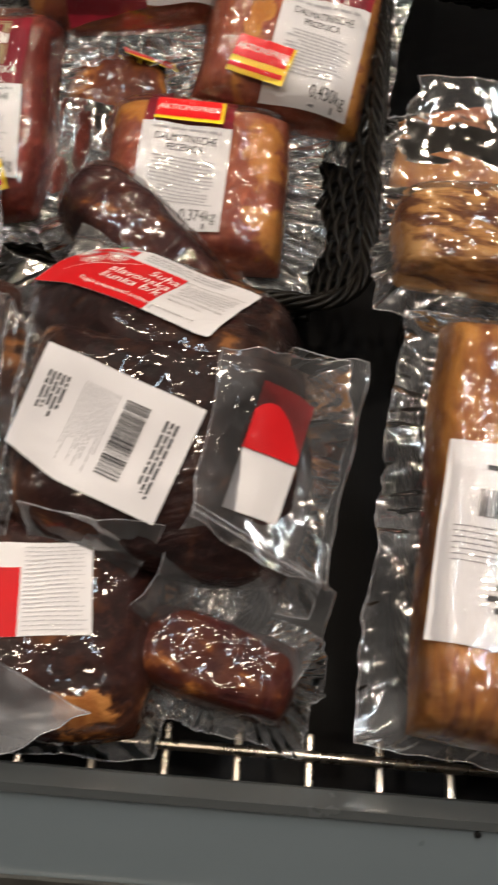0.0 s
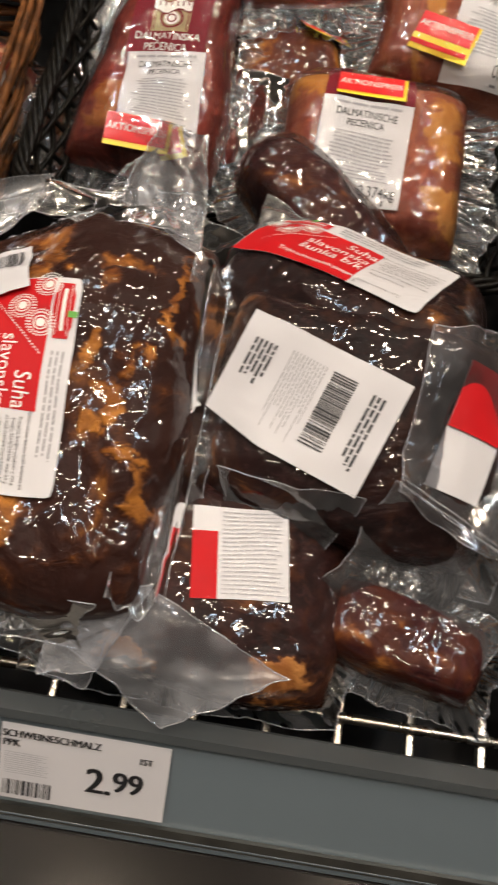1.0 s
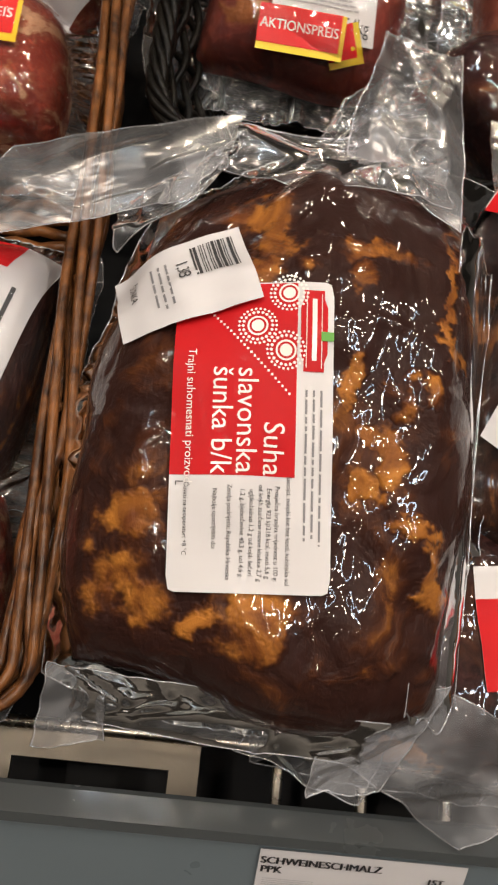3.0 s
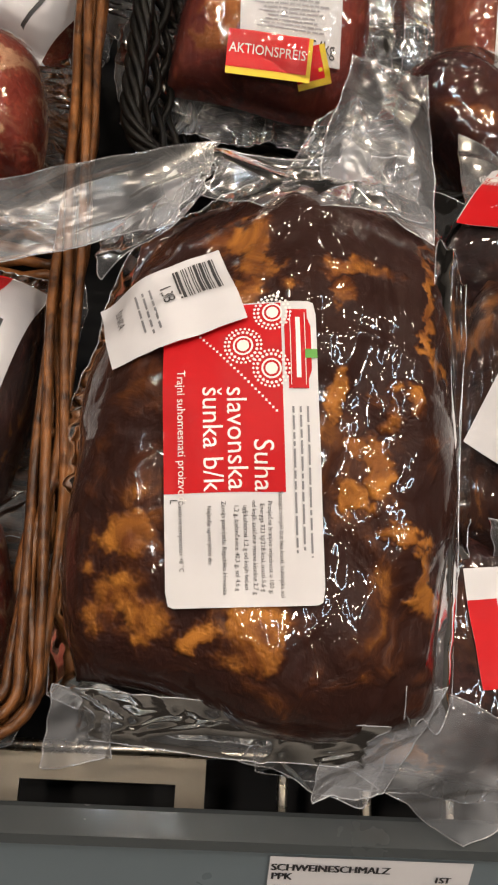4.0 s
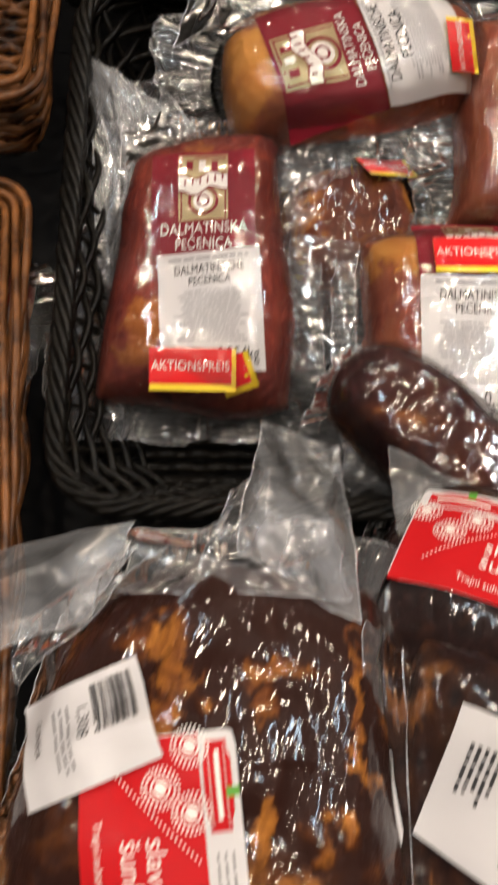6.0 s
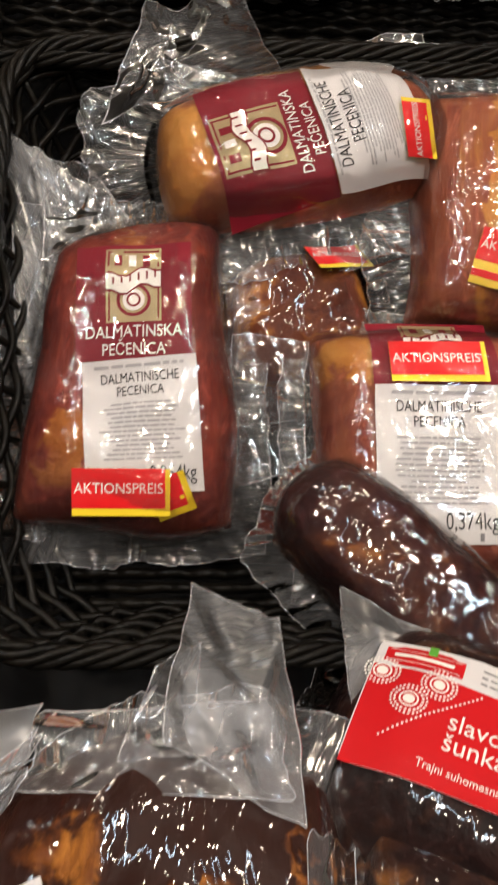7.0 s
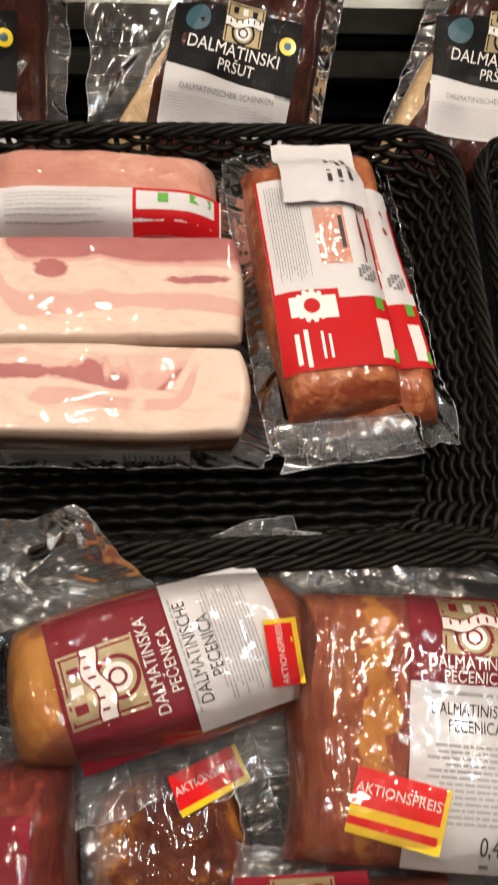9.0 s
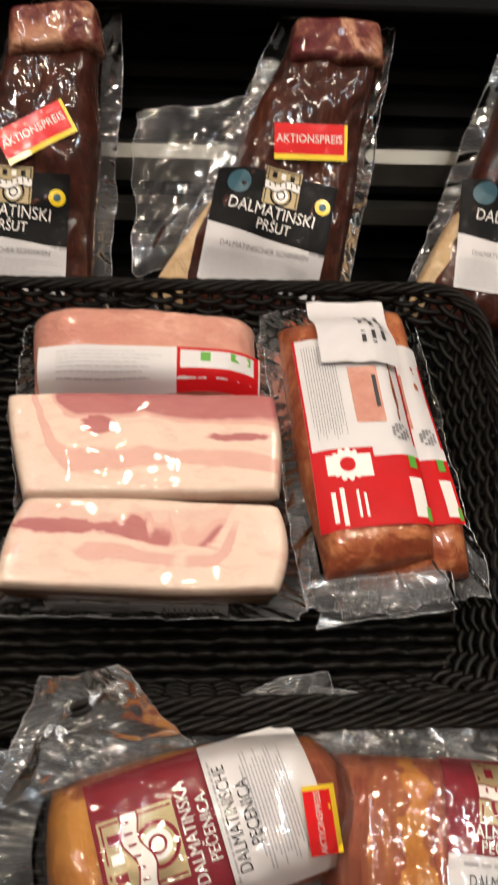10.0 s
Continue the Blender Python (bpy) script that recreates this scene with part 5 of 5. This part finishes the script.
g = Pack("bacon_slab_pack", "short slab of smoked bacon with fat streaks", "bacon", (0.180, 0.470, 1.162), 30, 0, -2, 0.170, 0.062, 0.040, MARBLED, (0.010, 0.012, 0.01, 0.01), seed=4.2, roundness=0.1, flat=7.0, group="bacon slabs", skin=0.0010)
g.flap([(-0.095, 0.020, 0.030), (0.09, 0.020, 0.030), (0.085, 0.105, 0.036), (-0.088, 0.105, 0.036)], amp=0.006, seed=21.0, material=FILM)
h = Pack("bacon_slab_pack", "smoked bacon slab at the basket's far end", "bacon", (0.186, 0.562, 1.178), 28, 0, 4, 0.170, 0.100, 0.050, LOIN_GOLD, (0.012,) * 4, seed=6.6, roundness=0.3, group="bacon slabs")

# ---- middle basket: cured loins ----
MID = Vector((-0.05, 0.60, 1.155))
MS = 37.0


def mid_point(u, v, up=0.0, o=MID, s=MS):
    k = radians(s)
    return o + Vector((u, v * math.cos(k) - up * math.sin(k), v * math.sin(k) + up * math.cos(k)))


def loin_shape(x, y):
    """The loin leans and widens towards its foot."""
    return x - 0.006 + 0.055 * y, y


p = Pack("cured_loin_pack", "cured loin with maroon label and offer sticker", "loin", mid_point(-0.131, 0.003, 0.004), MS, 0, 1, 0.102, 0.156, 0.044, LOIN_P, (0.018, 0.014, 0.014, 0.018), FILM_CRISP, flat=5.0, seed=8.1, roundness=0.18, lumps=0.006, group="loin packs", taper=0.14, shear=0.002, lift=0.005, skin=0.0008, warp=loin_shape)
loin_label(p, -0.003, 0.001, 0, 0.054, 0.056, 0.062, "0,254kg", 3, True, 0.053, 0.004, 3)
o2 = p.label(0.014, -0.062, 0.018, 0.018, 20, YELLOW, name="offer_sticker", label="corner of a second offer sticker", raise_by=0.0008, stiff=True)
o2.rect(-0.009, -0.006, 0.006, 0.009, SIGNAL, "red_field")
p.offer(-0.0085, -0.0605, -1)
p.flap([(-0.060, -0.010, 0.012), (-0.034, 0.020, 0.024), (-0.026, 0.092, 0.022), (-0.070, 0.130, 0.024)], amp=0.005, seed=31.0, material=FILM_MILKY)
p.flap([(-0.050, 0.060, 0.020), (0.000, 0.072, 0.026), (-0.030, 0.108, 0.024), (-0.050, 0.112, 0.020)], amp=0.003, seed=37.0, material=FILM)
p.flap([(-0.088, -0.076, 0.012), (-0.050, -0.078, 0.014), (-0.050, -0.034, 0.022), (-0.094, -0.030, 0.012)], amp=0.005, seed=32.0, material=FILM_SHEEN)

q = Pack("cured_loin_pack", "pale golden cured loin, offer sticker on label", "loin", mid_point(0.016, -0.036, 0.004), MS, 0, 0, 0.132, 0.122, 0.042, LOIN_Q, (0.012, 0.022, 0.014, 0.014), FILM_CRISP, flat=5.5, seed=9.4, roundness=0.16, lumps=0.005, wobble=0.6, group="loin packs", lift=0.005, skin=0.0008)
loin_label(q, -0.008, 0.029, 0, 0.060, 0.036, 0.074, "0,374kg", 5, False)
q.offer(-0.0075, 0.0405, 0, 0.046, 0.021)

r_ = Pack("cured_loin_pack", "golden cured loin lying across, label turned", "loin", mid_point(-0.030, 0.006, 0.006, Vector((-0.08, 0.69, 1.225)), 35), 35, 0, 11, 0.156, 0.077, 0.045, LOIN_R, (0.022, 0.016, 0.020, 0.020), FILM_CRISP, seed=12.4, roundness=0.5, lumps=0.006, group="loin packs", amp=0.0035, lift=0.005, skin=0.0008)
loin_label(r_, 0.016, 0.001, 96, 0.070, 0.056, 0.050, "", 7, tw=0.054)
r_.offer(0.064, -0.008, 86, 0.030, 0.016)
r_.flap([(-0.090, 0.030, 0.024), (0.010, 0.040, 0.026), (-0.016, 0.080, 0.040), (-0.058, 0.088, 0.030)], ragged=0.02, amp=0.009, seed=36.0, material=FILM_SHEEN)
s_ = Pack("cured_loin_pack", "reddish cured loin with amber fat and offer sticker", "loin", mid_point(-0.011, 0.002, 0.004, Vector((0.03, 0.67, 1.205)), 37), 37, 0, -7, 0.130, 0.128, 0.045, LOIN_S, (0.018, 0.014, 0.012, 0.02), FILM_CRISP, seed=14.9, roundness=0.15, lumps=0.005, wobble=0.6, group="loin packs", flat=5.0, lift=0.005, skin=0.0008)
loin_label(s_, 0.021, 0.020, 0, 0.062, 0.044, 0.080, "0,430kg", 9, tw=0.052)
s_.offer(-0.014, -0.036, -10, 0.042, 0.028, 2)
s_.flap([(-0.075, 0.056, 0.02), (0.06, 0.056, 0.022), (0.055, 0.086, 0.024), (-0.072, 0.092, 0.022)], amp=0.006, seed=33.0, material=FILM_CRISP)
t_ = Pack("cured_loin_pack", "small dark red loin end under the others", "loin", mid_point(-0.052, 0.040, -0.022), MS, 0, 10, 0.088, 0.070, 0.045, LOIN_T, (0.012,) * 4, FILM, seed=15.8, lumps=0.004, roundness=0.75, group="loin packs", amp=0.002)
t_.offer(0.026, 0.026, 12, 0.036, 0.018)
q.flap([(-0.106, -0.012, 0.010), (-0.068, -0.010, 0.020), (-0.066, 0.056, 0.020), (-0.102, 0.060, 0.012)], amp=0.004, seed=34.0, material=FILM, folds=0.35)
u_ = Pack("cured_loin_pack", "dark red loin end in a loose clear bag", "loin", mid_point(-0.005, -0.098, 0.026), 34, 0, -40, 0.138, 0.062, 0.05, LOIN_DARK, (0.010, 0.01, 0.012, 0.01), seed=16.8, roundness=0.6, lumps=0.007, folds=0.0014, group="loin packs", skin=0.0008)
u_.flap([(0.004, -0.066, 0.082), (0.030, -0.036, 0.066), (0.022, -0.016, 0.060), (-0.028, -0.026, 0.056)], amp=0.003, seed=35.0, material=FILM_MILKY, folds=0.5)

# ---- bacon basket ----
RO, RS = Vector((-0.03, 0.85, 1.34)), 34.0
def slant_in(x, y):
    """One end runs in towards the rind."""
    return (x + (0.013 * (0.5 - y / 0.066) * min(1.0, -x / 0.06) if x < 0 else 0.0)), y


def slant_out(x, y):
    """One end runs out to a blunt point above the rind, the other is rounded."""
    return (x - (0.011 * (0.5 - y / 0.052) * min(1.0, -x / 0.06) if x < 0 else 0.0)), y


x1 = Pack("streaky_bacon_pack", "pale pink streaky bacon slab in clear film", "bacon", mid_point(-0.106, 0.012, 0.0, RO, RS), RS, 0, 0, 0.158, 0.066, 0.050, STREAKY, (0.006,) * 4, seed=1.4, roundness=0.12, lumps=0.0012, flat=34.0, group="streaky bacon", creases=0.0002, folds=0.0002, warp=slant_in, wobble=0.25, tuck=0.25)
x2 = Pack("streaky_bacon_pack", "pale pink streaky bacon slab in clear film", "bacon", mid_point(-0.100, -0.048, -0.003, RO, RS), RS, 0, -2, 0.152, 0.053, 0.046, STREAKY_TWO, (0.006, 0.014, 0.001, 0.004), seed=2.4, roundness=0.26, lumps=0.0012, flat=26.0, group="streaky bacon", creases=0.0002, folds=0.0002, warp=slant_out, wobble=0.3, tuck=0.10)
x3 = Pack("streaky_bacon_pack", "bacon pack on edge with a printed strip", "bacon", mid_point(-0.104, 0.078, 0.002, RO, RS), RS, 0, -1, 0.146, 0.060, 0.046, PINK, (0.01, 0.016, 0.004, 0.004), seed=3.4, roundness=0.12, lumps=0.002, flat=6.0, group="streaky bacon")


def slip(x0, x1, y0, z0, y1, z1, thick):
    """A thin slip that leans from its lower front edge to its upper back edge."""
    v = [(x, y, z + d) for d in (0.0, thick) for x, y, z in ((x0, y0, z0), (x1, y0, z0), (x1, y1, z1), (x0, y1, z1))]
    return v, [(3, 2, 1, 0), (4, 5, 6, 7), (0, 1, 5, 4), (1, 2, 6, 5), (2, 3, 7, 6), (3, 0, 4, 7)]


def rind_slip(x0, x1, t0, t1, out, thick):
    """A slip on the slab's rind side, between two heights."""
    return slip(x0, x1, -0.0272 - 0.0014 * t0 - out, 0.026 * t0, -0.0272 - 0.0014 * t1 - out, 0.026 * t1, thick)


back = mesh_part("back_sticker", *rind_slip(-0.056, 0.044, -0.10, 1.0, 0.0, 0.0008), WHITE, x2.root, "white sticker with bars on the rind side", False)
for i_, wide in enumerate((3, 1, 2, 1, 1, 3, 2, 1, 2, 3, 1)):
    xa = 0.008 + 0.003 * i_
    mesh_part("print_bar", *rind_slip(xa, xa + 0.0006 * wide, 0.10, 0.85, 0.0008, 0.0003), GREYINK, back, "", False)
for i_ in range(5):
    mesh_part("print_bar", *rind_slip(-0.051, -0.004 - 0.006 * (i_ % 2), 0.10 + 0.16 * i_, 0.17 + 0.16 * i_, 0.0008, 0.0003), GREYINK, back, "", False)
sl = x3.label(0.002, -0.017, 0.132, 0.022, 0, WHITE_FILM, name="printed_strip", label="white strip with red and green print", smooth=8, raise_by=0.002)
sl.rect(0.016, -0.011, 0.065, 0.011, RED, "red_field")
sl.rect(0.018, -0.002, 0.062, 0.009, WHITE_FILM, "white_field", 0.0005)
sl.bars([(0.030, 0.002, 0.036, 0.008)], GREEN, "leaf_print", 0.0008)
sl.bars([(0.048, 0.003, 0.060, 0.0085)], GREEN, "leaf_print", 0.0008)
sl.lines(-0.055, -0.008, 0.010, 0.008, 4, 2, 0.3, PALEINK)


def smoked_pack(pt, spin, seed, label, sticker=True):
    k = Pack("smoked_bacon_pack", label, "bacon", pt, RS, 0, spin, 0.070, 0.182, 0.034, SMOKED, (0.006, 0.008, 0.014, 0.010), FILM, seed=seed, roundness=0.08, lumps=0.002, flat=7.0, group="smoked bacon packs")
    fl = k.label(0.001, -0.004, 0.064, 0.124, 0, WHITE_FILM, name="front_label", label="red and white printed label", smooth=8)
    fl.rect(-0.032, -0.062, 0.032, -0.014, RED, "red_field")
    fl.rect(-0.032, -0.014, -0.0306, 0.062, RED, "red_edge")
    fl.rect(0.0306, -0.014, 0.032, 0.050, RED, "red_edge")
    fl.rect(0.004, -0.02, 0.032, -0.012, WHITE_FILM, "white_field", 0.0005)
    fl.disc(-0.012, -0.024, 0, 0.0085, WHITEINK, "maker_star", 0.0005)
    fl.disc(-0.012, -0.024, 0, 0.0088, WHITEINK, "star_points", 0.0005, dots=13, dot=0.0016)
    fl.disc(-0.012, -0.024, 0, 0.0045, RED, "maker_centre", 0.0007)
    fl.bars([(-0.024, -0.030, -0.018, -0.018), (-0.006, -0.032, 0.002, -0.018)], WHITEINK, "maker_ribbon")
    fl.bars([(-0.024, -0.058, -0.0215, -0.040), (-0.019, -0.060, -0.0165, -0.038), (-0.010, -0.056, -0.0085, -0.040), (-0.006, -0.056, -0.0045, -0.042)], WHITEINK)
    fl.rect(0.022, -0.058, 0.030, -0.034, WHITEINK, "picture_field", 0.0006)
    fl.bars([(0.024, -0.028, 0.029, -0.020)], GREEN, "leaf_print", 0.0008)
    fl.bars([(0.029, -0.060, 0.0315, -0.052)], GREEN, "leaf_print", 0.0008)
    fl.lines(-0.028, -0.012, -0.008, 0.056, 7, seed, 0.34, GREYINK, True, 0.2)
    fl.rect(-0.002, 0.002, 0.016, 0.040, PINK, "picture_field", 0.0004)
    fl.bars([(0.012, 0.012, 0.0145, 0.034)], INK)
    fl.bars([(0.018 + 0.0022 * i, -0.010 + 0.0022 * j, 0.0198 + 0.0022 * i, -0.0082 + 0.0022 * j) for i in range(5) for j in range(5) if (i * 3 + j * 5) % 4], GREYINK, "print_grid")
    if not sticker:
        return k
    ws = k.label(0.010, 0.068, 0.050, 0.062, -3, WHITE, name="weight_sticker", label="white crumpled weight sticker", smooth=9, raise_by=0.0030, wave=0.0026)
    ws.lines(0.000, -0.018, 0.020, 0.016, 2, seed + 2, 0.55, INK, True, 0.15)
    return k


smoked_pack(mid_point(0.040, 0.030, -0.018, RO, RS), 7, 5.5, "smoked bacon pack with label, under another", False)
k1 = smoked_pack(mid_point(0.019, 0.025, 0.0, RO, RS), 5, 6.5, "smoked bacon pack with red and white label")
k1.flap([(-0.038, -0.112, 0.006), (0.042, -0.108, 0.006), (0.038, -0.088, 0.014), (-0.036, -0.088, 0.014)], amp=0.003, seed=41.0, material=FILM_CRISP)

# ---- air-dried hams along the rear ----
PO, PS = Vector((0, 1.035, 1.42)), 65.0


def dried_ham(u, seed, label, flap, tilt, turn):
    k = Pack("air_dried_ham_pack", label, "ham", mid_point(u, 0.036, 0.012, PO, PS), PS, 0, tilt, 0.098, 0.218, 0.040, PROSCIUTTO, (0.008, 0.008, 0.006, 0.020), seed=seed, roundness=0.10, taper=0.36, shear=0.026, lumps=0.006, group="air-dried hams", flat=6.0, wobble=0.7, folds=0.0010)
    fv, ff = body_mesh(0.030, 0.115, 0.020, 0.5, lumps=0.003, seed=seed + 3, nu=24, nv=40)
    fat = mesh_part("fat_edge", fv, ff, CREAM, k.root, "pale cream fat edge")
    fat.matrix_basis = pose(-0.056, -0.050, 0.014, 0, 0, -30)
    cv, cf = body_mesh(0.066, 0.034, 0.034, 0.06, flat=10.0, wobble=0.5, taper=0.05, lumps=0.003, seed=seed + 6, nu=24, nv=24)
    cut = mesh_part("cut_end", cv, cf, CUT, k.root, "dark red cut end with a fat rim")
    cut.matrix_basis = pose(0.023, 0.095, 0.009, -6, 0, 2)
    lb = k.label(-0.014, -0.039, 0.084, 0.080, -6, BLACKP, name="front_label", label="black and white printed label", smooth=10)
    lb.rect(-0.042, -0.040, 0.042, -0.005, WHITE_FILM, "white_field", shape=lambda a_, b_: (a_, b_ - a_ * 0.0 + (0.005 if b_ > -0.008 else 0) * (-a_ / 0.045)))
    lb.text("DALMATINSKI", 0.000, 0.0130, 0.0113, WHITEINK, -3, 0.86)
    lb.text("PRŠUT", 0.003, 0.0030, 0.0098, WHITEINK, -3, 0.86)
    crest(lb, 0.004, 0.031, 0.0125, 0.0125, GOLD, BLACKP, 8)
    lb.disc(0.034, 0.024, 0.0026, 0.0056, YELLOW, "origin_ring")
    lb.disc(0.034, 0.024, 0, 0.0026, TEAL, "origin_seal")
    lb.disc(-0.026, 0.030, 0, 0.008, TEAL, "print_seal")
    lb.text("DALMATINISCHER SCHINKEN", 0, -0.0135, 0.0052, GREYINK, 0, 0.9)
    lb.lines(-0.040, -0.038, 0.040, -0.018, 6, int(seed), 0.32, PALEINK, ragged=0.3)
    k.offer(0.010, 0.025, turn, 0.051, 0.024)
    if flap:
        k.flap([(-0.105, -0.070, 0.010), (-0.040, -0.050, 0.016), (0.010, 0.070, 0.014), (-0.112, 0.036, 0.014)], amp=0.006, seed=seed + 0.5, material=FILM, ragged=0.03)
    return k


dried_ham(-0.222, 21.0, "air-dried ham in a clear bag, black label", False, 2, 26)
dried_ham(-0.038, 22.0, "air-dried ham with a loose bag edge, black label", True, -5, 5)
dried_ham(0.138, 23.0, "air-dried ham in a clear bag, black label", False, -1, -3)

# ---- brown basket ----
y1 = Pack("sausage_pack", "coarse cut sausage in film with offer sticker", "sausage", (-0.352, 0.500, 1.122), 26, 0, 2, 0.110, 0.085, 0.05, SALAMI, (0.01,) * 4, seed=31.2, roundness=0.5, group="sausage packs", skin=0.0010)
y1.offer(0.008, 0.012, 0, 0.050, 0.026)
y2 = Pack("sausage_pack", "sliced red sausage in film, white sticker", "sausage", (-0.345, 0.588, 1.150), 26, 0, -20, 0.120, 0.080, 0.045, SALAMI, (0.012,) * 4, seed=32.2, roundness=0.3, group="sausage packs", skin=0.0010)
ys = y2.label(0.035, -0.012, 0.045, 0.055, -14, WHITE, name="weight_sticker", label="white weight sticker", smooth=8)
ys.bars([(0.008, -0.02, 0.010, 0.015)], INK)
y3 = Pack("sausage_pack", "dark sausage with red and white label", "sausage", (-0.330, 0.372, 1.056), 26, 0, 0, 0.100, 0.110, 0.05, HAM, (0.012,) * 4, seed=33.2, roundness=0.4, group="sausage packs", skin=0.0010)
yl = y3.label(0.015, 0.020, 0.055, 0.070, -12, WHITE_FILM, name="weight_sticker", label="white sticker with red corner", smooth=8)
yl.rect(-0.0275, 0.018, 0.010, 0.035, RED, "red_field")
yl.bars([(0.016, -0.02, 0.018, 0.01)], INK)
y4 = Pack("sausage_pack", "sliced salami pack at the basket's front", "sausage", (-0.330, 0.280, 1.018), 26, 0, 0, 0.110, 0.095, 0.045, SALAMI, (0.012,) * 4, seed=34.2, roundness=0.6, group="sausage packs", skin=0.0010)
